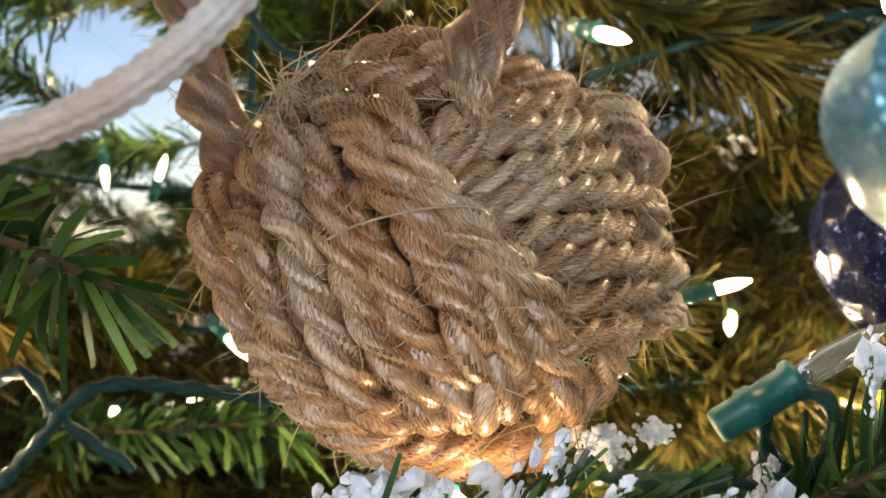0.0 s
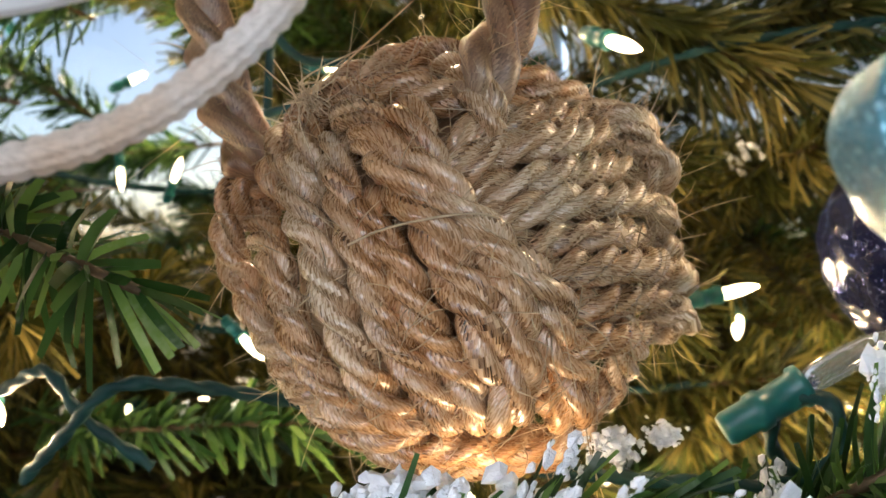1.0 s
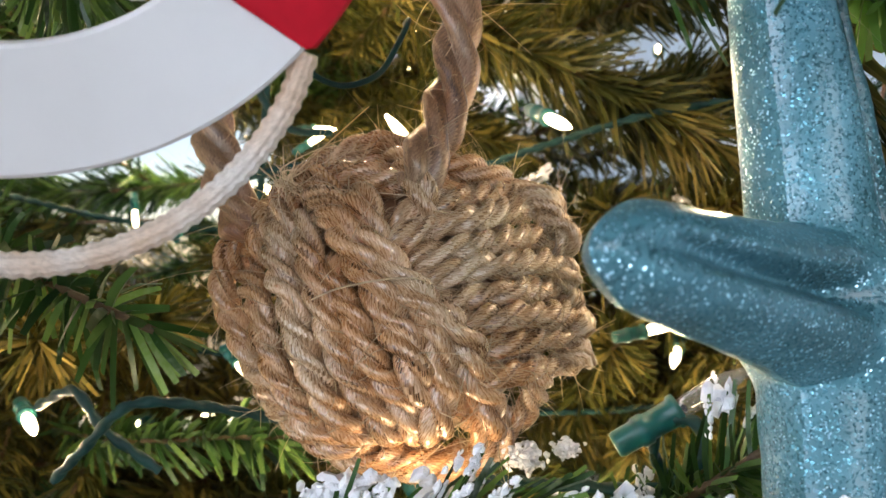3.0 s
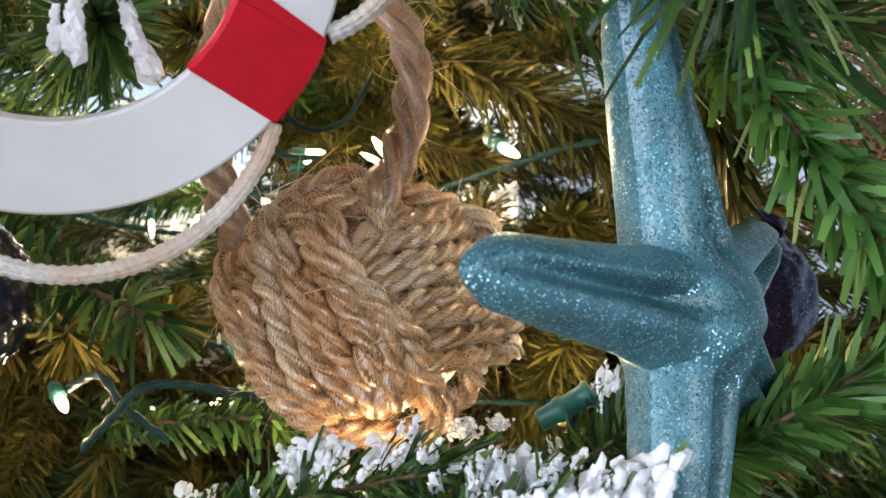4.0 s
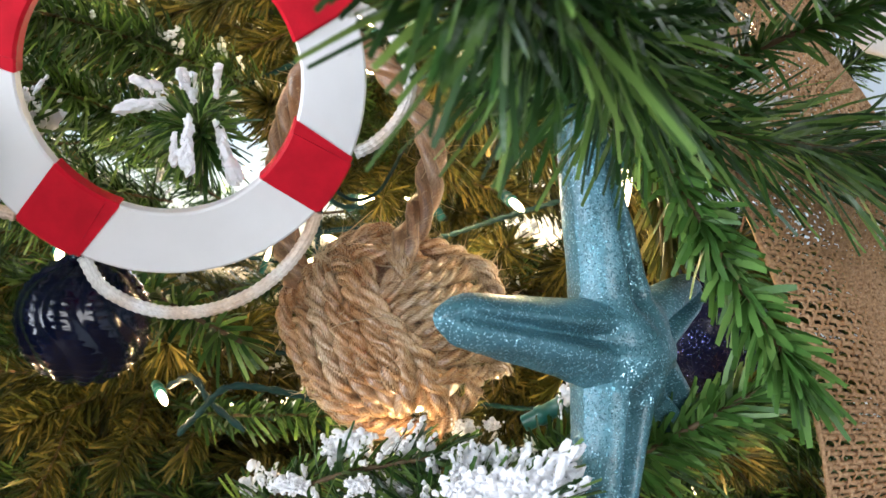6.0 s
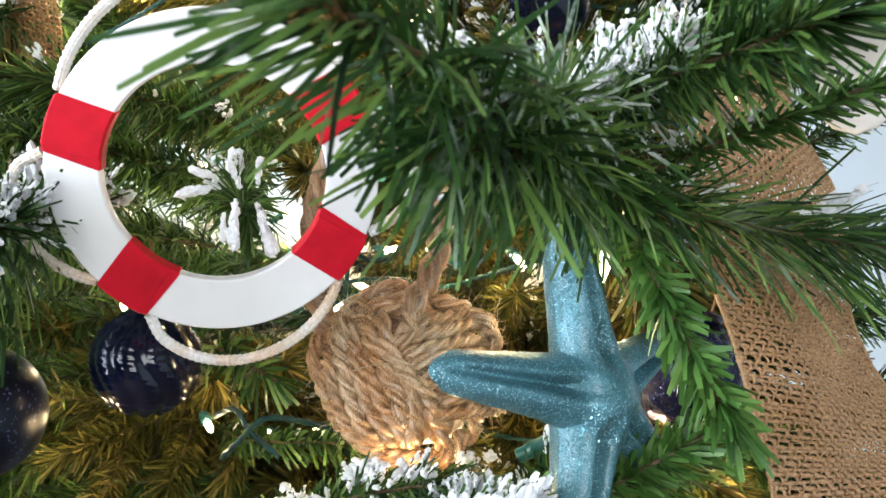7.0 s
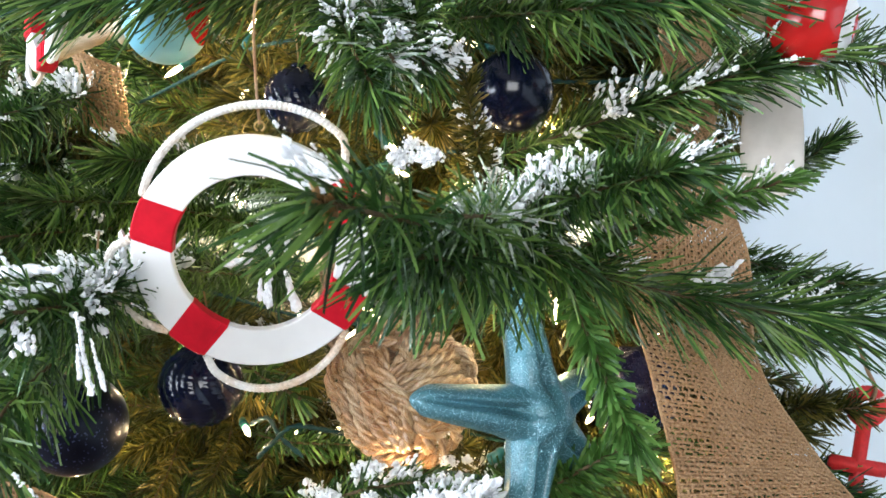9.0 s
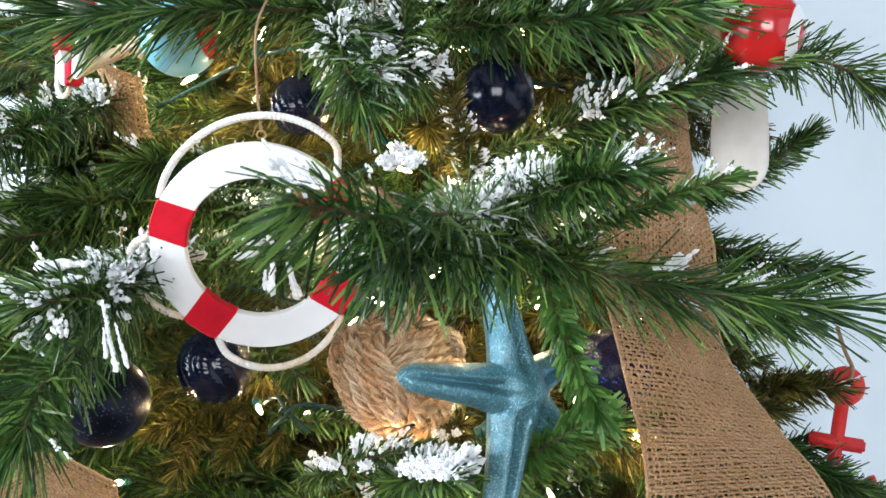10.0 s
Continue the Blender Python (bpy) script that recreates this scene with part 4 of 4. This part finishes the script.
strand("round", [(25, -11, -31), (18, -11, -36), (8, -10, -39), (-2, -10, -39), (-11, -10, -37)])
strand("round", [(-35, -9, -17), (-30, -9, -25), (-24, -9, -31), (-16, -9, -36), (-7, -9, -38)])
strand("crown", [(-28, -24, 21), (-26, -10, 33), (-19, -10, 37), (-11, -10, 40), (-3, -17, 39), (3, -31, 30)])
strand("crown", [(-34, -20, 18), (-31, -15, 26), (-25, -19, 29), (-18, -29, 26), (-14, -35, 20)])
strand("crown", [(-26, -14, 25), (-15, -24, 31), (-3, -27, 31), (8, -22, 30)])
strand("crown", [(-24, -6, 31), (-13, -12, 35), (-2, -12, 36), (10, -8, 34)])
strand("crown", [(-2, -14, 38), (9, -15, 36), (18, -12, 34), (27, -6, 30)])
strand("hung", [(2, -33, 28), (7, -25, 41), (11, -17, 58), (10, -16, 80), (-5, -20, 102), (-26, -10, 116), (-47, 4, 105), (-57, 9, 78), (-56, 7, 58), (-48, -4, 34), (-38, -15, 16)],
       "hanger", MANILA_HANGER, "brown rope hanging loop", False, 0.0058, 420)
FIBRE = plain("loose_fibre", (0.60, 0.45, 0.27), 0.45, 0, 300, 0.45)
starts, normals = np.vstack(starts), np.vstack(normals)
put("fibre_fuzz", fuzz("fibre_fuzz", starts, normals, FIBRE, rope_rng), knot, "fine loose rope fibres", "stuff")
far = rope_rng.choice(len(starts), 170)
put("stray_fuzz", fuzz("stray_fuzz", starts[far], normals[far] * 0.35, FIBRE, rope_rng, 0.013, 0.00007, 0.9), knot, "long curled stray fibres", "stuff")
loose = put("long_fibre", tube("long_fibre", [(-0.018, 0.001, 0.003), (-0.012, -0.003, 0.0055), (-0.003, -0.004, 0.0075), (0.003, -0.003, 0.008), (0.006, -0.001, 0.0075)], 0.00022, FIBRE, 5, 0.001), knot, "pale stray fibre across the knot")
loose.location = (0, -0.0445, 0.0005)
tuft = np.array([(-0.027, -0.028, 0.029)]) + rope_rng.normal(0, 0.0016, (70, 3))
put("frayed_tuft", fuzz("frayed_tuft", tuft, rope_rng.normal(0, 1, (70, 3)), SISAL_TUFT, rope_rng, 0.004, 0.00016, 1.6), knot, "pale frayed tuft of rope", "stuff")
# the camera keeps the front of the knot sharp
cam.data.dof.use_dof, cam.data.dof.focus_object, cam.data.dof.aperture_fstop = True, loose, 32.0


# ---------------------------------------------------------------- starfish
def starfish(m, label):
    """A swollen five-armed body with a furrow down each arm."""
    # direction, length, narrowing to the tip
    arms = [(103.5, 0.087, 0.68), (172, 0.0780, 0.57), (260, 0.082, 0.54), (322, 0.052, 0.56), (26, 0.050, 0.62)]
    HALF, NR, NA = 0.0138, 56, 640
    verts, faces = [], []
    th = np.linspace(0, 2 * math.pi, NA, endpoint=False)

    def height(px, py, furrowed):
        """The swell of the body over its middle plane: the arms' own swells run together."""
        total = np.zeros_like(px)
        for a, L, slim in arms:
            ca, sa = math.cos(radians(a)), math.sin(radians(a))
            x, y = px * ca + py * sa, -px * sa + py * ca
            f = np.clip(x / L, 0, 1)
            w = HALF * (1.05 - slim * f ** 1.1) + 0.003 * np.maximum(0, 1 - f * 2.6) ** 1.5
            cap = np.maximum(0, (x / L - 0.86) / 0.14) ** 2 + np.maximum(0, -x / HALF) ** 2
            q = np.sqrt(np.maximum(0, 1 - (y / w) ** 2 - cap))
            h = 0.0138 * (1 - 0.38 * f) * q ** 0.85
            if furrowed:
                run = np.clip((x / L - 0.04) / 0.16, 0, 1) * (1 - f ** 5)
                h = h * (1 - 0.62 * np.exp(-((y + 0.08 * w) / (0.21 * w)) ** 2) * run)
            total = total + h ** 5
        return total ** 0.2

    reach = np.linspace(0, 0.09, 1800)
    R = np.array([reach[np.nonzero(height(reach * math.cos(a), reach * math.sin(a), False) > 0)[0].max()] for a in th])
    R = (np.roll(R, 1) + R + np.roll(R, -1)) / 3
    for side in (1, -1):
        start = len(verts)
        for i in range(NR + 1):
            r = R * math.sin(i / NR * math.pi / 2)
            x, y = r * np.cos(th), r * np.sin(th)
            rim = np.sqrt(np.maximum(0, 1 - (r / R) ** 8))
            h = height(x, y, side == 1) * rim
            verts += np.stack([x, -side * h, y], 1).tolist()
        for i in range(NR):
            for j in range(NA):
                j2 = (j + 1) % NA
                q = (start + i * NA + j, start + i * NA + j2, start + (i + 1) * NA + j2, start + (i + 1) * NA + j)
                faces.append(q if side == 1 else q[::-1])
    v = np.array(verts)
    for k in range(len(v)):
        n = noise.noise(Vector(v[k]) * 160) * 0.0005 + noise.noise(Vector(v[k]) * 60) * 0.0008
        v[k] *= 1 + n / 0.03
    ob = thing("starfish_ornament", label, "ornament", m)
    body = put("body", mesh_of("body", v, faces, STAR), ob)
    bm = bmesh.new()
    bm.from_mesh(body.data)
    bmesh.ops.remove_doubles(bm, verts=bm.verts, dist=0.00005)
    bm.to_mesh(body.data)
    bm.free()
    put("hanging_string", tube("hanging_string", [(-0.012, 0, 0.066), (-0.013, 0.004, 0.075), (-0.008, 0.012, 0.088), (0.0, 0.02, 0.1)], 0.0006, STRING, 6, 0.002), ob)
    return ob


starfish(pose(0.0822, 0.1153, 1.3015, -4, 0, 47), "teal blue glitter coated starfish with furrowed arms")


# ---------------------------------------------------------------- life ring
def life_ring(m, R, r0, bands, label, cord=0.0019, string=None):
    ob = thing("life_ring_ornament", label, "ornament", m)
    T = 0.0032

    def arc(a0, a1, ro, ri, t, closed=False, ragged=0.0, straight=False):
        n = max(8, int((a1 - a0) / 2.5))
        bm = bmesh.new()
        c = 0.0006
        prof = [(ri + c, -t), (ro - c, -t), (ro, -t + c), (ro, t - c), (ro - c, t), (ri + c, t), (ri, t - c), (ri, -t + c)]
        rows = []
        for k in range(n + (0 if closed else 1)):
            rows.append([])
            for j, (r, y) in enumerate(prof):
                mid, off = radians((a0 + a1) / 2), radians((a1 - a0) * (k / n - 0.5))
                a = mid + (math.asin(math.sin(off) * (R + r0) / 2 / r) if straight else off)
                if ragged and k in (0, n):
                    a += ragged * math.sin(r * 900 + k)
                rows[-1].append(bm.verts.new((r * math.cos(a), y, r * math.sin(a))))
        for k in range(n):
            lo, hi = rows[k], rows[(k + 1) % len(rows)]
            for j in range(8):
                j2 = (j + 1) % 8
                bm.faces.new((lo[j], lo[j2], hi[j2], hi[j]))
        if not closed:
            bm.faces.new(rows[0]), bm.faces.new(rows[-1])
        bmesh.ops.recalc_face_normals(bm, faces=bm.faces)
        return bm

    part("ring", arc(0, 360, R, r0, T, True), WHITE_PAINT, ob, "white painted wooden ring", False)
    for a, half in bands:
        part("band", arc(a - half, a + half, R + 0.0006, r0 - 0.0006, T + 0.0006, False, 0.02, True), RED_PAINT, ob, "red tape band", False)
        part("tape_end", arc(a - half + 0.6, a + half - 4, R + 0.0009, r0 - 0.0003, T + 0.001, False, 0.02, True), RED_PAINT, ob, "", False)
    order = sorted(bands)
    for k, ((a, ha), (nxt, hb)) in enumerate(zip(order, order[1:] + [(order[0][0] + 360, order[0][1])])):
        pts = []
        sag = (0.0140, 0.0125, 0.0124, 0.0120)[k] * R / 0.0555
        lean = (0.53, 0.72, 0.76, 1.0)[k]
        for step in range(13):
            f = step / 12
            ang = radians(a + ha - 2 + (nxt - hb - a - ha + 4) * f)
            rr = R + 0.0008 + sag * math.sin(math.pi * f ** lean) ** 0.9
            pts.append((rr * math.cos(ang), -0.0008, rr * math.sin(ang)))
        put("cord", rope_mesh("cord", pts, cord, CORD, 1, 0.0044, 40, 0.0004, 0.0, 0, 0, 0, 1, 0, 0.18), ob, "white braided cord")
    eye = [(0.0022 * math.cos(a), 0, R + 0.004 + 0.0022 * math.sin(a)) for a in np.linspace(-1.2, 4.4, 14)]
    put("screw_eye", tube("screw_eye", eye, 0.0005, BRASS, 6, 0.0005), ob, "small brass screw eye")
    if string:
        put("hanging_string", rope_mesh("hanging_string", string, 0.0008, STRING, 2, 0.005, 8, 0.001, 0.2), ob)
    return ob


life_ring(pose(-0.0490, 0.0560, 1.3738, 18.4, 0, 17.8), 0.0560, 0.0378, ((36, 12.5), (165.5, 13.0), (237, 12.8), (332, 12.6)),
          "white wooden life ring with red bands and cord", 0.0018,
          [(0, 0, 0.061), (-0.003, 0.006, 0.08), (-0.006, 0.02, 0.11), (0, 0.03, 0.13)])


# ---------------------------------------------------------------- balls
def ball_mesh(kind, r, seed):
    bm = bmesh.new()
    bmesh.ops.create_uvsphere(bm, u_segments=96, v_segments=64, radius=1)
    for v in bm.verts:
        d = v.co.normalized()
        a = math.atan2(d.y, d.x)
        lift = 1.0
        if kind == "ribbed":
            swirl = a * 5 + 1.4 * math.sin(d.z * 3)
            lift += 0.06 * abs(math.sin(swirl)) + 0.022 * math.sin(d.z * 48) * abs(math.sin(swirl)) ** 3
        if kind == "dented":
            lift += 0.06 * abs(noise.noise(d * 2.2 + Vector((seed, 0, 0)))) + 0.03 * noise.noise(d * 6) - 0.03 * abs(math.sin(a * 4 + d.z * 2))
        v.co = d * r * lift
    return bm


def bauble(at, r, kind, mat, label, rz=0.0, tilt=0.0, string=0.07):
    ob = thing("bauble", label, "ornament", pose(*at, tilt, 0, rz), "baubles on the tree")
    part("ball", ball_mesh(kind, r, rz), mat, ob)
    part("cap", lathe([(0, r * 0.97), (r * 0.26, r * 0.97), (r * 0.26, r * 1.14), (r * 0.2, r * 1.17), (0, r * 1.17)], 20), NAVY if mat is not NAVY_MATT else BRASS, ob, "crimped metal cap")
    put("hanging_string", tube("hanging_string", [(0, 0, r * 1.15), (0.002, 0.004, r * 1.15 + string * 0.4), (-0.002, 0.012, r * 1.15 + string)], 0.0006, STRING, 6, 0.003), ob)
    return ob


bauble((-0.101, 0.116, 1.3015), 0.0215, "ribbed", NAVY, "glossy navy bauble with pleated ribs", 20, 15, 0.025)
bauble((0.131, 0.240, 1.303), 0.0290, "dented", NAVY_GLITTER, "dented navy glitter bauble beside the starfish", 70, 20)
bauble((0.049, 0.200, 1.484), 0.0255, "plain", NAVY, "glossy navy glass bauble", 10, 0)
bauble((-0.090, 0.200, 1.476), 0.0200, "ribbed", NAVY, "glossy navy bauble with pleated ribs", 130, 0)
bauble((-0.152, 0.080, 1.281), 0.0265, "plain", NAVY_MATT, "large matt navy bauble with fine glitter", 0, 0)


# ---------------------------------------------------------------- floats
def float_ball(m, r, main, stripe, rope_mat, label, tail):
    ob = thing("fishing_float_ornament", label, "ornament", m, "fishing floats")
    zs = [(r * math.sin(a), -r * math.cos(a)) for a in np.linspace(0, math.pi, 41)]
    cut = 30
    part("ball", lathe(zs[:cut + 1], 48), main, ob)
    part("stripe", lathe([(q[0] * 1.004, q[1]) for q in zs[cut:cut + 6]], 48), stripe[0], ob, "painted stripe")
    part("end_cap", lathe(zs[cut + 5:], 48), stripe[1], ob)
    put("rope", rope_mesh("rope", tail, 0.0042, rope_mat, 3, 0.02, 24, 0.001, 0.28, 0.003, 0.04), ob, "tan rope through the float")
    part("collar", lathe([(0.0045, -r * 1.2), (0.0075, -r * 1.16), (0.0078, -r * 1.0), (0.006, -r * 0.93)], 20), rope_mat, ob)
    return ob


float_ball(look((0.2068, 0.132, 1.507), (0.10, 0.160, 1.527)), 0.0222, RED_GLOSS, (WHITE_PAINT, RED_GLOSS), SISAL,
           "glossy red fishing float with a white stripe", [(0, 0, -0.020), (0.002, 0.0, -0.028), (0.006, 0.008, -0.034), (0.004, 0.03, -0.040), (0.0, 0.06, -0.045)])
float_ball(look((-0.134, 0.110, 1.500), (-0.26, 0.10, 1.470)), 0.0235, BLUE_PAINT, (RED_GLOSS, RED_GLOSS), SISAL,
           "pale blue fishing float with a red end", [(0, 0, -0.020), (0.001, 0.002, -0.032), (0.003, 0.0, -0.045), (0.0, -0.004, -0.06), (-0.002, -0.012, -0.08)])
life_ring(pose(-0.182, 0.075, 1.500, 0, 6, -42), 0.037, 0.025, ((20, 13), (110, 13), (200, 13), (290, 13)), "small white life ring with red bands", 0.0013)


hook = thing("ornament_hook", "thin dark wire ornament hook on a branch", "hook", pose(-0.012, 0.150, 1.352))
put("wire", tube("wire", [(-0.016, 0.0, 0.010), (-0.010, -0.002, 0.001), (-0.002, -0.003, -0.003), (0.006, -0.001, 0.0), (0.010, 0.004, 0.008), (0.012, 0.012, 0.016), (0.010, 0.03, 0.02)], 0.0007, WIRE, 8, 0.001), hook)


# ---------------------------------------------------------------- anchor
anchor = thing("anchor_ornament", "small red anchor on a brown string", "ornament", pose(0.324, 0.452, 1.283, 0, 6, 10))
bm = bmesh.new()
R, r = 0.0112, 0.0064
for i in range(36):
    for j in range(12):
        a, b_ = 2 * math.pi * i / 36, 2 * math.pi * j / 12
        bm.verts.new(((R + r * math.cos(b_)) * math.cos(a), 0.75 * r * math.sin(b_), (R + r * math.cos(b_)) * math.sin(a)))
bm.verts.ensure_lookup_table()
for i in range(36):
    for j in range(12):
        bm.faces.new([bm.verts[((i + x) % 36) * 12 + (j + y) % 12] for x, y in ((0, 0), (1, 0), (1, 1), (0, 1))])
part("ring", bm, RED_FELT, anchor)
part("shank", box(-0.0055, -0.0036, -0.095, 0.0055, 0.0036, -0.012, 0.002), RED_FELT, anchor)
part("stock", box(-0.024, -0.0042, -0.055, 0.024, 0.0042, -0.043, 0.002), RED_FELT, anchor)
put("arm", rope_mesh("arm", [(-0.036, 0, -0.072), (-0.028, 0, -0.09), (0, 0, -0.10), (0.028, 0, -0.09), (0.036, 0, -0.072)], 0.005, RED_FELT, 1, 1, 12, 0.003, 0.0, 0.006), anchor)
put("hanging_string", tube("hanging_string", [(0, -0.006, 0.005), (0.002, -0.006, 0.016), (-0.004, 0.0, 0.03), (-0.01, 0.01, 0.05)], 0.0018, STRING, 8, 0.002), anchor)


# ---------------------------------------------------------------- paddle
def paddle(m):
    ob = thing("paddle_ornament", "whitewashed wooden paddle blade hanging on the tree", "ornament", m)
    bm = bmesh.new()
    rows = []
    for k in range(25):
        f = k / 24
        z = 0.035 - 0.085 * f
        w = 0.0185 * (0.72 + 0.28 * math.sin(min(1, f * 1.6) * math.pi / 2)) * math.sqrt(max(0.0, 1 - max(0, (f - 0.72) / 0.28) ** 2.4)) + 0.0002
        rows.append([bm.verts.new((w * math.cos(a), (0.0028 + 0.001 * math.cos(2 * a)) * math.sin(a), z)) for a in [2 * math.pi * q / 24 for q in range(24)]])
    for lo, hi in zip(rows, rows[1:]):
        for q in range(24):
            bm.faces.new((lo[q], lo[(q + 1) % 24], hi[(q + 1) % 24], hi[q]))
    bm.faces.new(rows[0]), bm.faces.new(rows[-1])
    bmesh.ops.recalc_face_normals(bm, faces=bm.faces)
    part("blade", bm, PADDLE, ob)
    part("shaft", lathe([(0, 0.03), (0.004, 0.03), (0.004, 0.11), (0, 0.112)], 14), PADDLE, ob)


paddle(pose(0.207, 0.240, 1.478, 0, -2, -8))


# ---------------------------------------------------------------- burlap ribbons
def ribbon(name, left, right, mat, label, pitch=0.0026, thread=0.00098, seed=0, fray=True):
    """Open-weave ribbon: warp and weft threads that pass over and under on a curved sheet between two edges."""
    rng = np.random.default_rng(seed)
    L, R = spline(left, 0.002), spline(right, 0.002)
    n = max(len(L), len(R))
    rs = lambda p: np.stack([np.interp(np.linspace(0, 1, n), np.linspace(0, 1, len(p)), p[:, c]) for c in range(3)], 1)
    L, R = rs(L), rs(R)
    s = np.concatenate([[0], np.cumsum(np.linalg.norm(np.diff((L + R) / 2, axis=0), axis=1))])
    width = float(np.mean(np.linalg.norm(R - L, axis=1)))
    nw, nl = int(width / pitch), int(s[-1] / pitch)
    tang = np.gradient((L + R) / 2, axis=0)
    nor = np.cross(tang, R - L)
    nor /= np.linalg.norm(nor, axis=1)[:, None]
    bow = rng.uniform(0, 6, 2)

    def at(u, v):
        """u across 0..1, v along 0..1; a place on the sheet and its normal."""
        x = np.clip(np.asarray(v) * (n - 1), 0, n - 1.001)
        i = x.astype(int)
        f = (x - i)[..., None]
        a, b = L[i] * (1 - f) + L[i + 1] * f, R[i] * (1 - f) + R[i + 1] * f
        nn = nor[i] * (1 - f) + nor[i + 1] * f
        u = np.asarray(u)[..., None]
        wave = 0.006 * np.sin(np.pi * u) + 0.003 * np.sin(u * 7 + np.asarray(v)[..., None] * 9 + bow[0])
        return a * (1 - u) + b * u + nn * wave, nn

    def threads(us, vs, over):
        """us, vs: threads x samples; over: the sign of the weave at each sample."""
        p, nn = at(us, vs)
        p = p + nn * (over * thread * 0.75)[..., None]
        t = np.gradient(p, axis=1)
        t /= np.linalg.norm(t, axis=2)[..., None] + 1e-12
        side = np.cross(t, nn)
        k, q = us.shape
        w = thread * rng.uniform(0.75, 1.3, (k, 1, 1)) * (1 + 0.2 * rng.normal(size=(k, q, 1)))
        ring = np.stack([p + side * w, p + nn * thread * 0.6, p - side * w, p - nn * thread * 0.6], 2)
        v = ring.reshape(-1, 3)
        base = np.arange(k)[:, None, None, None] * q * 4
        i = np.arange(q - 1)[None, :, None, None] * 4
        j = np.arange(4)[None, None, :, None]
        j2 = (j + 1) % 4
        f = np.concatenate([base + i + j, base + i + j2, base + i + 4 + j2, base + i + 4 + j], -1).reshape(-1, 4)
        return mesh_of("threads", v, f, mat)

    ob = thing(name, label, "ribbon")
    jit = rng.normal(0, 0.12, nw) / nw
    q = nl * 2 + 1
    vs = np.linspace(0, 1, q)[None, :].repeat(nw, 0)
    us = ((np.arange(nw) + 0.5) / nw + jit)[:, None] + 0.10 / nw * np.sin(vs * 40 + rng.uniform(0, 6, (nw, 1)))
    over = np.where((np.arange(nw)[:, None] + np.arange(q)[None, :] // 2) % 2, 1.0, -1.0)
    put("warp_threads", threads(us, vs, over), ob, kind="stuff")
    q = nw * 2 + 1
    us = np.linspace(0, 1, q)[None, :].repeat(nl, 0)
    vs = ((np.arange(nl) + 0.5) / nl + rng.normal(0, 0.12, nl) / nl)[:, None] + 0.15 / nl * np.sin(us * 12 + rng.uniform(0, 6, (nl, 1)))
    over = np.where((np.arange(nl)[:, None] + np.arange(q)[None, :] // 2) % 2, -1.0, 1.0)
    put("weft_threads", threads(us, vs, over), ob, kind="stuff")
    for edge in (0.004, 0.996):
        pts = [at(np.array(edge), np.array(v))[0].tolist() for v in np.linspace(0, 1, 60)]
        put("selvedge", rope_mesh("selvedge", pts, 0.0011, mat, 2, 0.004, 8, 0.002, 0.3), ob, "bound ribbon edge")
    return ob


ribbon("burlap_ribbon", [(0.115, 0.25, 1.62), (0.128, 0.22, 1.561), (0.140, 0.22, 1.465), (0.122, 0.18, 1.395), (0.138, 0.142, 1.325), (0.152, 0.14, 1.27), (0.157, 0.14, 1.22), (0.165, 0.16, 1.13)],
       [(0.165, 0.28, 1.61), (0.165, 0.25, 1.550), (0.178, 0.25, 1.455), (0.192, 0.20, 1.392), (0.198, 0.19, 1.330), (0.230, 0.205, 1.282), (0.272, 0.225, 1.232), (0.31, 0.25, 1.14)],
       BURLAP, "brown open weave burlap ribbon with frayed edges", seed=3)
ribbon("burlap_ribbon", [(-0.29, 0.26, 1.525), (-0.262, 0.215, 1.512), (-0.245, 0.205, 1.505), (-0.228, 0.22, 1.500)],
       [(-0.29, 0.27, 1.475), (-0.262, 0.22, 1.466), (-0.243, 0.21, 1.458), (-0.220, 0.23, 1.455)], BURLAP, "brown burlap ribbon tucked into the branches", seed=4)
ribbon("burlap_ribbon", [(-0.27, 0.12, 1.19), (-0.225, 0.085, 1.235), (-0.195, 0.09, 1.245), (-0.17, 0.13, 1.22)],
       [(-0.25, 0.13, 1.13), (-0.215, 0.10, 1.18), (-0.185, 0.10, 1.19), (-0.16, 0.14, 1.17)], BURLAP, "brown burlap ribbon tucked into the branches", seed=5)
